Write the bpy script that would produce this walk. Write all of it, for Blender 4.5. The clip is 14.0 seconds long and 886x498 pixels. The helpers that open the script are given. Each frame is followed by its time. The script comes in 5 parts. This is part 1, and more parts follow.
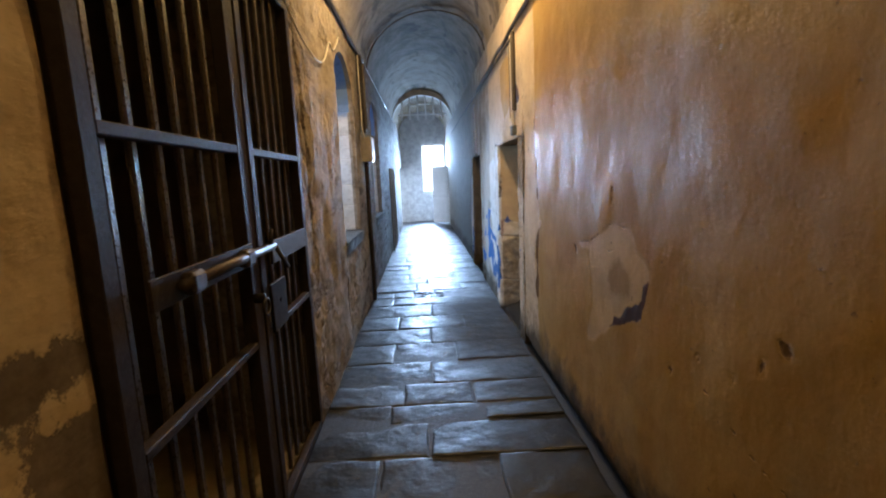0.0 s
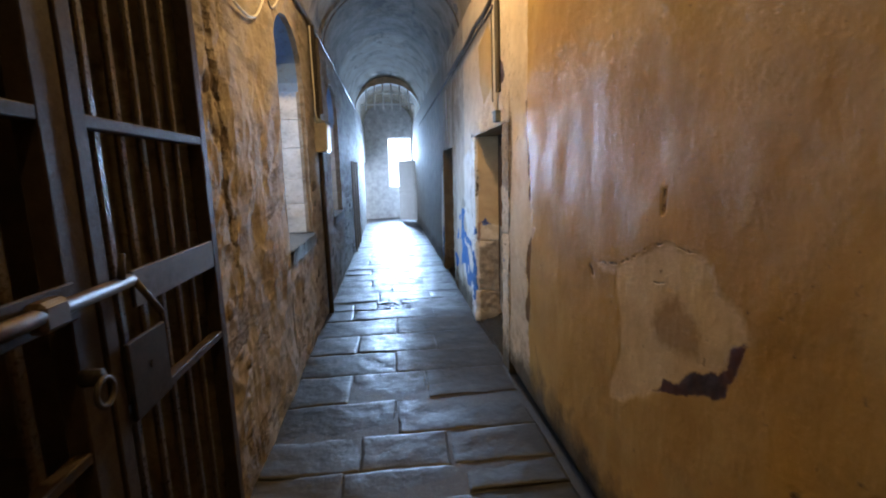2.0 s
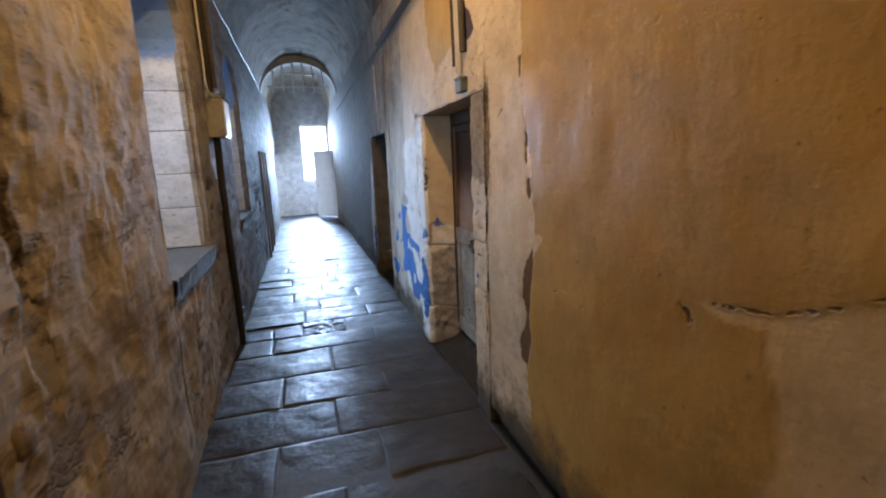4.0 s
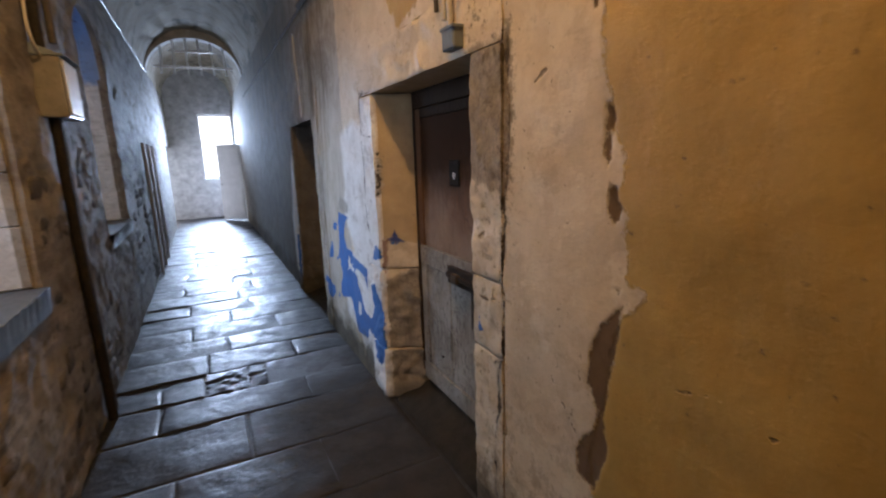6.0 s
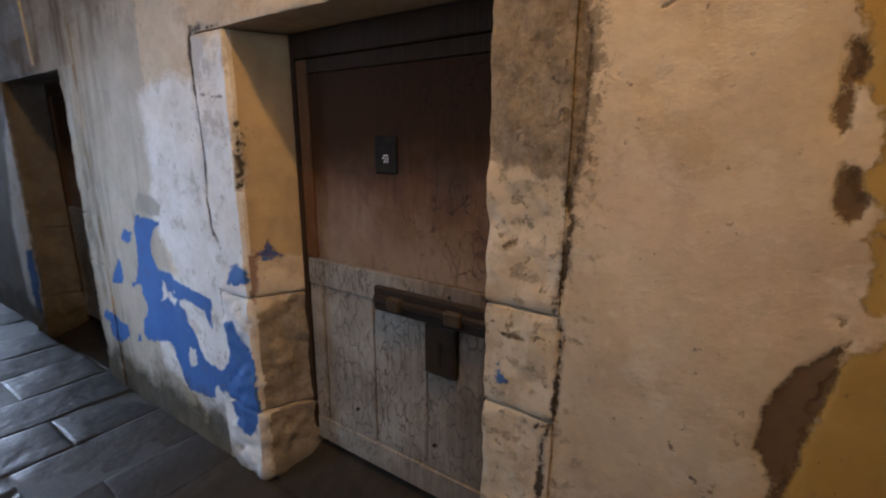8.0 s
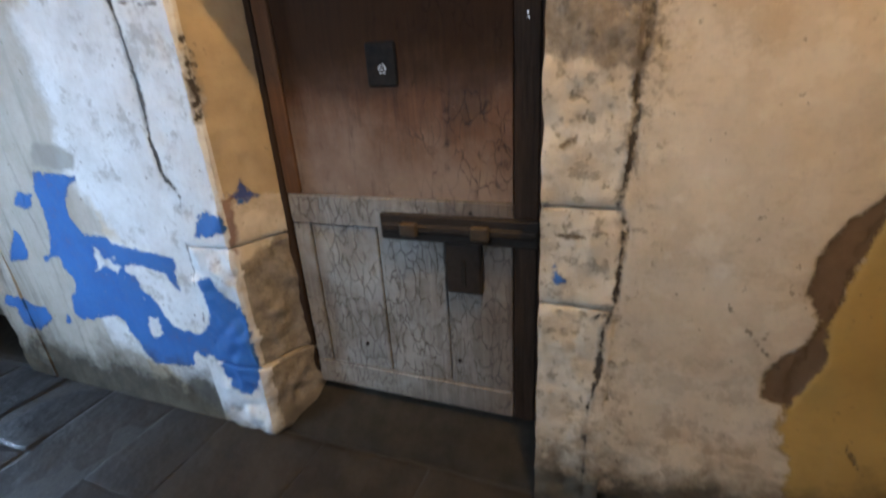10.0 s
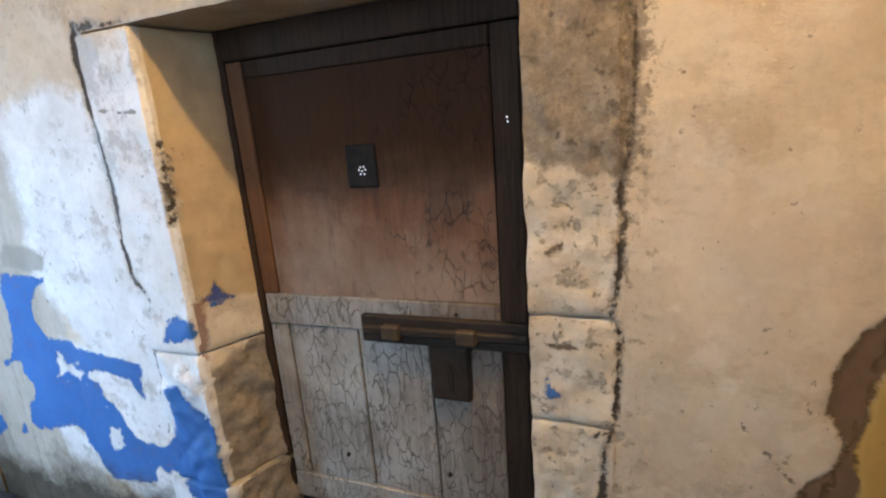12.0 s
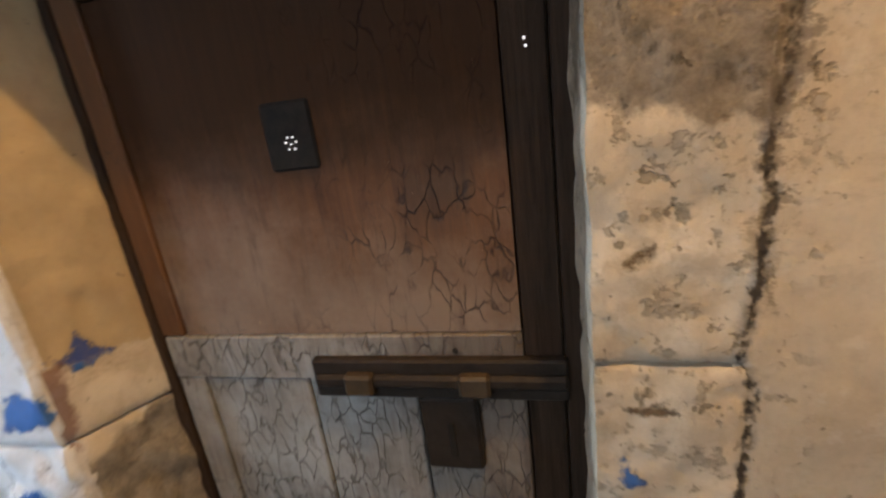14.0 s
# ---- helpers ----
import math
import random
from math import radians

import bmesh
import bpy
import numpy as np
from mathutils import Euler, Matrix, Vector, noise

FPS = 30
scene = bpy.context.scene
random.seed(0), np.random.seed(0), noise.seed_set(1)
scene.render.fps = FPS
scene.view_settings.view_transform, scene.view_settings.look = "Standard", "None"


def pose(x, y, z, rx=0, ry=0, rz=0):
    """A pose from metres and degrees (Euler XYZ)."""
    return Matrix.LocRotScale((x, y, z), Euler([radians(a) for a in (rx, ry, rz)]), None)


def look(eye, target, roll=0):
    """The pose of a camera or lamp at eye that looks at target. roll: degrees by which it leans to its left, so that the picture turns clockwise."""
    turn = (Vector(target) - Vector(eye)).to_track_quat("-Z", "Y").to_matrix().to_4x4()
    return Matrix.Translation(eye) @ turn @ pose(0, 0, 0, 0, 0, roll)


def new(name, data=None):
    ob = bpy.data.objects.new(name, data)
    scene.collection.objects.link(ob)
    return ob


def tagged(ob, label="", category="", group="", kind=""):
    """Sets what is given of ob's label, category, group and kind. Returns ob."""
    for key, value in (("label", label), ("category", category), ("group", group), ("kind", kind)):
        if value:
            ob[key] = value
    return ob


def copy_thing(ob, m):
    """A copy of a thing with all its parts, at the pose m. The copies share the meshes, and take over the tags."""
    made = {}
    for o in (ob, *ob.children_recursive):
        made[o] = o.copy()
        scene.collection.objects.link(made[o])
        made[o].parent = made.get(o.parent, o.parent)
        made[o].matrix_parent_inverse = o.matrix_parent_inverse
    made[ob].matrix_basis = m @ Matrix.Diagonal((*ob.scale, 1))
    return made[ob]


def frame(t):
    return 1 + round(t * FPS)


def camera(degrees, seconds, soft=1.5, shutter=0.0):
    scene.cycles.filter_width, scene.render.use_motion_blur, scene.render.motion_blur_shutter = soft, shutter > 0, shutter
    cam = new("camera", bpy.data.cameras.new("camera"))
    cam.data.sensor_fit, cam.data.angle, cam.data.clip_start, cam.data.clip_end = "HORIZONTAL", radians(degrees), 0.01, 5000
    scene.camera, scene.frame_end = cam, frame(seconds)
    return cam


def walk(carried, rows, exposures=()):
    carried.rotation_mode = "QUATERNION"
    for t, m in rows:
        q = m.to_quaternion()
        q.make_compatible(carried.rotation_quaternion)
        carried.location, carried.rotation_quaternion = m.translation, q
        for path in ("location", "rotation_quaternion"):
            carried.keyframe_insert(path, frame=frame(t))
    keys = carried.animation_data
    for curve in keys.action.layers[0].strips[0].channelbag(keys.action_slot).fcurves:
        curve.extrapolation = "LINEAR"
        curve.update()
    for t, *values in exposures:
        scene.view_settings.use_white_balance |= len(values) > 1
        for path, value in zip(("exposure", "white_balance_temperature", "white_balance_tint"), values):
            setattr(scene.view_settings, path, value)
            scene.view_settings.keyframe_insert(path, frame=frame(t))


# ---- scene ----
cam = camera(87.7, 14.0, soft=2.1, shutter=0.4)
PATH = [
    (0, (-0.07, -0.309, 1.667), (0.005, 1.666, 1.364), -2.5),
    (0.5, (-0.095, -0.181, 1.656), (-0.024, 1.794, 1.344), -2.7),
    (1, (-0.149, 0.039, 1.672), (0.004, 2.008, 1.359), -2.3),
    (1.5, (-0.107, 0.263, 1.656), (0.1, 2.226, 1.334), -2.3),
    (2, (-0.046, 0.516, 1.664), (0.173, 2.477, 1.336), -1.6),
    (2.5, (-0.091, 0.746, 1.645), (0.172, 2.7, 1.307), -0.9),
    (3, (-0.162, 0.993, 1.655), (0.305, 2.906, 1.303), -0.5),
    (3.2, (-0.158, 1.1, 1.646), (0.329, 3.007, 1.287), -0.6),
    (5.5, (-0.107, 2.346, 1.677), (0.658, 4.148, 1.27), -4.5),
    (6, (-0.094, 2.617, 1.655), (0.791, 4.364, 1.251), -1.9),
    (6.5, (-0.166, 2.942, 1.642), (0.956, 4.546, 1.235), -0.6),
    (7, (-0.183, 3.227, 1.624), (1.113, 4.694, 1.212), 0.3),
    (7.5, (-0.158, 3.457, 1.616), (1.244, 4.816, 1.183), 1.1),
    (7.7, (-0.181, 3.532, 1.605), (1.32, 4.777, 1.164), 1.1),
    (9.8, (-0.385, 4.068, 1.586), (1.398, 4.749, 0.991), -3.1),
    (10, (-0.392, 4.068, 1.552), (1.337, 4.733, 0.796), -3.6),
    (10.5, (-0.39, 4.085, 1.54), (1.29, 4.717, 0.657), -4.9),
    (11, (-0.376, 4.076, 1.572), (1.378, 4.72, 0.859), -4.7),
    (11.5, (-0.328, 4.068, 1.621), (1.488, 4.72, 1.095), -4.6),
    (12, (-0.268, 4.063, 1.627), (1.559, 4.724, 1.154), -4.3),
    (12.5, (-0.198, 4.063, 1.64), (1.628, 4.749, 1.199), -4.3),
    (13, (-0.095, 4.043, 1.617), (1.713, 4.78, 1.185), -4.0),
    (13.5, (0.036, 4.123, 1.58), (1.803, 4.858, 0.999), -5.6),
    (14, (0.208, 4.302, 1.578), (2.058, 4.768, 0.977), -7.5),
]
EXPOSURES = [(0, 0.55, 6020, 13), (3, 0.53, 6120, 14), (5.5, 0.16, 6800, 22), (7.6, 0.1, 7250, 23), (9.9, 0.78, 6350, 13), (10.6, 0.86, 6350, 13), (11, 1.12, 6750, 13), (12, 1.16, 6450, 13), (13, 1.17, 6200, 13), (13.6, 1.04, 6300, 13), (14, 0.82, 7350, 17)]
walk(cam, [(t, look(eye, target, roll)) for t, eye, target, roll in PATH], EXPOSURES)


# ---- light ----
world = bpy.data.worlds.new("world")
scene.world = world
world.use_nodes = True
_wn = world.node_tree
_sky = _wn.nodes.new("ShaderNodeTexSky")
_sky.sky_type, _sky.sun_disc = "NISHITA", False
_sky.sun_elevation, _sky.sun_rotation = radians(38), radians(20)
_wn.links.new(_sky.outputs[0], _wn.nodes["Background"].inputs[0])
_wn.nodes["Background"].inputs[1].default_value = 0.12


def lamp(name, kind, place, target, energy, colour, size=0.1, size_y=None, spread=180):
    data = bpy.data.lights.new(name, kind)
    data.energy, data.color = energy, colour
    if kind == "AREA":
        data.shape, data.size, data.size_y, data.spread = "RECTANGLE", size, size_y or size, radians(spread)
    else:
        data.shadow_soft_size = size
    ob = new(name, data)
    ob.matrix_world = look(place, target)
    return ob


DAY = (0.47, 0.70, 1.0)
LAMP_AT = (0.08, 3.85, 4.0)
lamp("corridor_bulb", "POINT", LAMP_AT, (0.08, 3.85, 0), 122, (1.0, 0.67, 0.27), 0.05)
# assumed bulb, unseen behind the start, added to brighten the near plaster
lamp("assumed_bulb_behind", "POINT", (0.08, -1.9, 4.0), (0.08, -1.9, 0), 32, (1.0, 0.67, 0.27), 0.05)
lamp("sky_end_window", "AREA", (0.28, 18.62, 2.2), (0.05, 10.0, -1.2), 470, DAY, 0.55, 1.9, 105)
lamp("sky_end_door", "AREA", (-1.62, 17.3, 1.3), (1.0, 16.8, 0.5), 22, DAY, 1.6, 1.9)
lamp("sky_window_1", "AREA", (-1.52, 4.85, 2.2), (0.8, 4.8, 0.4), 9.0, DAY, 0.9, 1.2, 140)
lamp("sky_window_2", "AREA", (-1.48, 8.0, 2.2), (0.88, 5.64, 0.60), 15, DAY, 0.75, 1.1, 70)

# ---- materials ----


class Net:
    """A small builder of node trees."""

    def __init__(self, name):
        self.mat = bpy.data.materials.new(name)
        self.mat.use_nodes = True
        self.t = self.mat.node_tree
        self.bsdf = self.t.nodes["Principled BSDF"]
        self.pos = self.node("ShaderNodeNewGeometry").outputs["Position"]

    def node(self, kind, **inputs):
        n = self.t.nodes.new(kind)
        for k, v in inputs.items():
            self.put(n.inputs[k.replace("_", " ")], v)
        return n

    def put(self, socket, v):
        if isinstance(v, bpy.types.NodeSocket):
            self.t.links.new(v, socket)
        elif isinstance(v, tuple) and len(v) == 3 and len(socket.default_value) == 4:
            socket.default_value = (*v, 1)
        elif socket.type == "RGBA" and not isinstance(v, tuple):
            socket.default_value = (v, v, v, 1)
        else:
            socket.default_value = v

    def noise(self, scale, detail=6, rough=0.6, stretch=None, distort=0.0):
        v = self.pos
        if stretch:
            m = self.node("ShaderNodeVectorMath", )
            m.operation = "MULTIPLY"
            self.put(m.inputs[0], v)
            m.inputs[1].default_value = stretch
            v = m.outputs[0]
        n = self.node("ShaderNodeTexNoise", Vector=v, Scale=scale, Detail=detail, Roughness=rough, Distortion=distort)
        return n.outputs["Fac"]

    def voronoi(self, scale, feature="DISTANCE_TO_EDGE", stretch=None, wobble=0.0):
        v = self.pos
        if stretch:
            m = self.node("ShaderNodeVectorMath")
            m.operation = "MULTIPLY"
            self.put(m.inputs[0], v)
            m.inputs[1].default_value = stretch
            v = m.outputs[0]
        if wobble:
            n = self.node("ShaderNodeTexNoise", Scale=9.0, Detail=3)
            self.put(n.inputs["Vector"], v)
            a = self.node("ShaderNodeVectorMath")
            a.operation = "MULTIPLY_ADD"
            self.put(a.inputs[0], n.outputs["Color"])
            a.inputs[1].default_value = (wobble,) * 3
            self.put(a.inputs[2], v)
            v = a.outputs[0]
        n = self.t.nodes.new("ShaderNodeTexVoronoi")
        n.feature = feature
        self.put(n.inputs["Vector"], v)
        n.inputs["Scale"].default_value = scale
        return n.outputs["Distance"]

    def attr(self, name):
        n = self.t.nodes.new("ShaderNodeAttribute")
        n.attribute_name = name
        return n.outputs["Fac"]

    def random(self):
        return self.node("ShaderNodeObjectInfo").outputs["Random"]

    def math(self, op, a, b=0.0, c=0.0):
        n = self.t.nodes.new("ShaderNodeMath")
        n.operation = op
        self.put(n.inputs[0], a)
        self.put(n.inputs[1], b)
        self.put(n.inputs[2], c)
        return n.outputs[0]

    def step(self, v, lo, hi, out0=0.0, out1=1.0):
        n = self.t.nodes.new("ShaderNodeMapRange")
        n.clamp = True
        self.put(n.inputs["Value"], v)
        for k, x in (("From Min", lo), ("From Max", hi), ("To Min", out0), ("To Max", out1)):
            n.inputs[k].default_value = x
        return n.outputs[0]

    def mix(self, fac, a, b):
        n = self.t.nodes.new("ShaderNodeMix")
        n.data_type = "RGBA"
        self.put(n.inputs[0], fac)
        self.put(n.inputs[6], a)
        self.put(n.inputs[7], b)
        return n.outputs[2]

    def bump(self, height, strength=0.5, distance=0.01, normal=None):
        n = self.node("ShaderNodeBump", Height=height, Strength=strength, Distance=distance)
        if normal is not None:
            self.put(n.inputs["Normal"], normal)
        return n.outputs[0]

    def finish(self, colour, rough, normal=None, metal=0.0, spec=0.5):
        self.put(self.bsdf.inputs["Base Color"], colour)
        self.put(self.bsdf.inputs["Roughness"], rough)
        self.put(self.bsdf.inputs["Metallic"], metal)
        self.put(self.bsdf.inputs["Specular IOR Level"], spec)
        if normal is not None:
            self.put(self.bsdf.inputs["Normal"], normal)
        return self.mat


def wall_paint():
    """Old plaster of the door side: ochre paint, cream and white limewash, blue paint, bare and broken patches."""
    n = Net("old_plaster")
    big, mid, fine = n.noise(1.1, 4), n.noise(6, 8, 0.65), n.noise(45, 8, 0.7)
    edge = n.math("ADD", n.math("MULTIPLY", n.math("SUBTRACT", n.noise(24, 8, 0.75), 0.5), 0.10), n.math("MULTIPLY", n.math("SUBTRACT", n.noise(8, 3, 0.5), 0.5), 0.07))
    rag = n.math("MULTIPLY", n.math("SUBTRACT", n.noise(38, 6, 0.8), 0.5), 0.05)

    def mask(name, jag, soft=0.006):
        return n.step(n.math("ADD", n.attr(name), jag), -soft, soft, 1, 0)

    ochre = n.mix(n.step(big, 0.35, 0.65), (0.41, 0.262, 0.076), (0.54, 0.37, 0.125))
    ochre = n.mix(n.step(mid, 0.5, 0.8, 0, 0.5), ochre, (0.30, 0.195, 0.06))
    ochre = n.mix(n.step(n.noise(3.0, 5, 0.6, (1, 1, 0.25)), 0.55, 0.8, 0, 0.5), ochre, (0.55, 0.42, 0.23))
    cream = n.mix(n.step(mid, 0.3, 0.7), (0.67, 0.56, 0.405), (0.565, 0.455, 0.315))
    cream = n.mix(n.step(n.noise(2.3, 9, 0.75), 0.50, 0.68, 0, 0.55), cream, (0.40, 0.31, 0.205))
    cream = n.mix(n.step(n.noise(3.4, 9, 0.72, (1, 0.8, 2.2)), 0.57, 0.70, 0, 0.55), cream, (0.30, 0.225, 0.14))
    cream = n.mix(n.step(n.noise(4.2, 7, 0.7), 0.60, 0.68, 0, 0.7), cream, (0.70, 0.62, 0.49))
    torn = n.step(n.noise(4.6, 9, 0.62, (1, 1, 1.25)), 0.52, 0.56)
    cream = n.mix(n.math("MULTIPLY", torn, 0.35), cream, (0.72, 0.635, 0.49))
    thin = n.step(n.noise(3.9, 9, 0.72, (1, 1, 1.3)), 0.57, 0.62)
    cream = n.mix(n.math("MULTIPLY", thin, 0.4), cream, (0.43, 0.325, 0.205))
    foot = n.math("MULTIPLY", n.step(n.attr("height"), 0.35, 0.95, 1, 0), n.step(n.noise(8, 9, 0.76), 0.50, 0.58))
    cream = n.mix(n.math("MULTIPLY", foot, 0.65), cream, (0.30, 0.215, 0.135))
    grey = n.mix(n.step(mid, 0.3, 0.7), (0.54, 0.495, 0.42), (0.42, 0.37, 0.295))
    # dim grazing light put into the colour: grey plaster darkens with distance
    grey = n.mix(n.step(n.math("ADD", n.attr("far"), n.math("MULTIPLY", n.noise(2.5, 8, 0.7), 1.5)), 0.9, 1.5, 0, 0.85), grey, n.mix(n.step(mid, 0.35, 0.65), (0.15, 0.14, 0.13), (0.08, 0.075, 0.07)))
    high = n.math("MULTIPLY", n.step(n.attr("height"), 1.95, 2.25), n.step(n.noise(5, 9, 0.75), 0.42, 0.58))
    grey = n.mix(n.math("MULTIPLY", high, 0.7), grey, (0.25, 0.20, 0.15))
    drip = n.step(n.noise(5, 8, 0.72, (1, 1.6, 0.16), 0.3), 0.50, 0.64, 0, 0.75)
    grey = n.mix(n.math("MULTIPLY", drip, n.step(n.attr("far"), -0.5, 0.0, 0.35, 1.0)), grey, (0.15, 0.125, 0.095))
    white = n.mix(n.step(mid, 0.4, 0.75), (0.80, 0.80, 0.78), (0.62, 0.60, 0.56))
    white = n.mix(n.step(n.math("ADD", n.noise(7, 9, 0.75), n.step(n.attr("height"), 1.75, 2.2, 0, 0.10)), 0.54, 0.62, 0, 0.75), white, (0.44, 0.41, 0.365))
    white = n.mix(n.step(n.noise(40, 5, 0.6), 0.66, 0.72, 0, 0.7), white, (0.3, 0.26, 0.2))
    blue = n.mix(n.step(mid, 0.3, 0.7), (0.045, 0.175, 0.46), (0.04, 0.13, 0.36))
    blue = n.mix(n.step(n.noise(6, 8, 0.7), 0.58, 0.68, 0, 0.55), blue, (0.15, 0.14, 0.20))
    bare = n.mix(n.step(mid, 0.3, 0.7), (0.20, 0.13, 0.075), (0.13, 0.085, 0.05))
    stone = n.mix(n.step(n.noise(20, 9, 0.78), 0.38, 0.64), (0.39, 0.315, 0.228), (0.205, 0.164, 0.117))
    m_cream = mask("cream", edge)
    c = n.mix(m_cream, ochre, cream)
    m_grey = mask("grey", edge)
    c = n.mix(m_grey, c, grey)
    m_pale = mask("pale", n.math("ADD", n.math("MULTIPLY", rag, 0.6), n.math("MULTIPLY", edge, 0.3)), 0.016)
    c = n.mix(m_pale, c, n.mix(n.step(mid, 0.3, 0.7), (0.66, 0.54, 0.36), (0.56, 0.44, 0.275)))
    m_core = mask("core", edge, 0.02)
    c = n.mix(n.math("MULTIPLY", m_core, 0.8), c, (0.33, 0.225, 0.11))
    m_white = mask("white", edge, 0.03)
    c = n.mix(m_white, c, white)
    m_blue = n.math("MULTIPLY", mask("blue", n.math("ADD", n.math("MULTIPLY", edge, 0.35), n.math("MULTIPLY", rag, 1.3)), 0.004), n.step(n.noise(15, 8, 0.75), 0.66, 0.672, 1, 0))
    c = n.mix(m_blue, c, blue)
    m_reveal = mask("reveal", edge)
    c = n.mix(n.math("MULTIPLY", mask("stain", n.math("MULTIPLY", edge, 0.5), 0.01), 0.8), c, n.mix(n.step(mid, 0.35, 0.65), (0.27, 0.245, 0.20), (0.36, 0.33, 0.28)))
    c = n.mix(m_reveal, c, n.mix(n.step(mid, 0.3, 0.7), (0.50, 0.37, 0.205), (0.40, 0.28, 0.15)))
    c = n.mix(n.math("MULTIPLY", n.math("MULTIPLY", m_reveal, m_blue), 1.0), c, (0.055, 0.085, 0.24))
    c = n.mix(n.math("MULTIPLY", mask("red", n.math("MULTIPLY", edge, 0.8), 0.008), 0.8), c, (0.20, 0.085, 0.055))
    m_stone = mask("stone", edge, 0.01)
    c = n.mix(m_stone, c, stone)
    pier = n.attr("pier")
    chips = n.math("MULTIPLY", n.step(n.noise(17, 8, 0.74, (1, 1, 1.2)), 0.575, 0.60), pier)
    c = n.mix(n.math("MULTIPLY", chips, 0.5), c, (0.30, 0.235, 0.16))
    nicks = n.math("MULTIPLY", n.step(n.noise(26, 5, 0.6), 0.63, 0.68), pier)
    c = n.mix(n.math("MULTIPLY", nicks, 0.5), c, (0.10, 0.075, 0.05))
    m_bare = mask("bare", rag, 0.004)
    c = n.mix(m_bare, c, bare)
    m_hole = mask("hole", n.math("MULTIPLY", rag, 0.6), 0.004)
    c = n.mix(m_hole, c, n.mix(n.step(mid, 0.4, 0.6), (0.045, 0.035, 0.05), (0.085, 0.03, 0.02)))
    # fine cracks and pits
    crack = n.step(n.math("ADD", n.attr("hair"), n.math("MULTIPLY", n.math("SUBTRACT", n.noise(20, 5), 0.5), 0.04)), 0.0005, 0.004, 1, 0)
    c = n.mix(n.math("MULTIPLY", crack, 0.7), c, (0.10, 0.07, 0.045))
    pits = n.step(n.noise(30, 5, 0.6), 0.67, 0.72)
    c = n.mix(n.math("MULTIPLY", pits, 0.7), c, (0.16, 0.11, 0.07))
    lips = n.step(n.math("ADD", n.attr("seam"), n.math("MULTIPLY", edge, 0.5)), 0.006, 0.016, 1, 0)
    lips = n.math("MULTIPLY", lips, n.step(n.attr("deepseam"), 0.4, 0.6))
    c = n.mix(n.math("MULTIPLY", lips, 0.6), c, n.mix(n.step(n.noise(34, 6, 0.7), 0.4, 0.6), (0.48, 0.44, 0.38), (0.20, 0.165, 0.125)))
    gape = n.math("ADD", n.math("MULTIPLY", n.math("SUBTRACT", n.noise(9, 4, 0.6), 0.5), 0.036), n.math("MULTIPLY", n.math("SUBTRACT", n.noise(48, 4, 0.65), 0.5), 0.030))
    seam = n.step(n.math("ADD", n.math("ADD", n.attr("seam"), gape), n.math("MULTIPLY", rag, 0.35)), 0.004, 0.0085, 1, 0)
    c = n.mix(n.math("MULTIPLY", seam, 0.95), c, (0.055, 0.042, 0.03))
    smut = n.math("MULTIPLY", n.step(n.math("ADD", n.noise(32, 7, 0.75, (1, 1, 1.3)), n.math("MULTIPLY", n.attr("smut"), 0.22)), 0.60, 0.68), n.step(n.attr("smut"), 0.05, 0.5))
    c = n.mix(n.math("MULTIPLY", smut, 0.6), c, (0.135, 0.10, 0.065))
    dirt = n.math("MULTIPLY", n.step(n.math("ADD", n.attr("height"), n.math("MULTIPLY", n.noise(5, 8, 0.7), 0.6)), 0.47, 0.66, 1, 0), 0.92)
    c = n.mix(dirt, c, n.mix(n.step(mid, 0.4, 0.6), (0.09, 0.075, 0.05), (0.045, 0.038, 0.027)))
    c = n.mix(n.step(fine, 0.5, 0.8, 0, 0.22), c, (0.25, 0.18, 0.11))
    lo = n.bump(n.math("ADD", n.noise(2.2, 5, 0.5), n.math("ADD", n.math("MULTIPLY", n.noise(6, 3, 0.5, (1, 1, 0.45)), 0.28), n.math("MULTIPLY", n.noise(15, 2, 0.5, (1, 1, 0.35)), 0.09))), 0.42, 0.04)
    layers = n.math("ADD", n.math("MULTIPLY", m_cream, n.math("SUBTRACT", 1.0, n.math("MULTIPLY", n.math("SUBTRACT", thin, torn), 0.07))), n.math("ADD", n.math("MULTIPLY", m_blue, 0.5), n.math("ADD", m_white, 0.0)))
    deep = n.math("ADD", n.math("MULTIPLY", m_hole, 0.1), n.math("ADD", m_bare, n.math("ADD", n.math("MULTIPLY", m_stone, 1.0), n.math("MULTIPLY", m_pale, 0.14))))
    deep = n.math("ADD", deep, n.math("MULTIPLY", n.math("ADD", n.math("MULTIPLY", seam, n.step(n.attr("deepseam"), 0.4, 0.6, 0.3, 2.0)), crack), 0.8))
    deep = n.math("ADD", deep, n.math("ADD", n.math("MULTIPLY", chips, 0.7), n.math("MULTIPLY", nicks, 1.5)))
    relief = n.math("SUBTRACT", layers, deep)
    nm = n.bump(relief, 0.9, 0.004, lo)
    rough_stone = n.math("MULTIPLY", n.noise(16, 9, 0.72), n.math("ADD", 0.22, n.math("ADD", n.math("MULTIPLY", m_stone, 1.9), n.math("MULTIPLY", pier, 0.5))))
    nm = n.bump(rough_stone, 0.65, 0.022, nm)
    nm = n.bump(fine, 0.16, 0.006, nm)
    gloss = n.mix(m_cream, n.step(mid, 0.3, 0.7, 0.42, 0.55), 0.66)
    gloss = n.mix(n.math("MAXIMUM", m_grey, n.math("MAXIMUM", m_stone, m_bare)), gloss, 0.88)
    return n.finish(c, gloss, nm, spec=n.step(n.attr("far"), -1.0, 0.3, 0.26, 0.12))


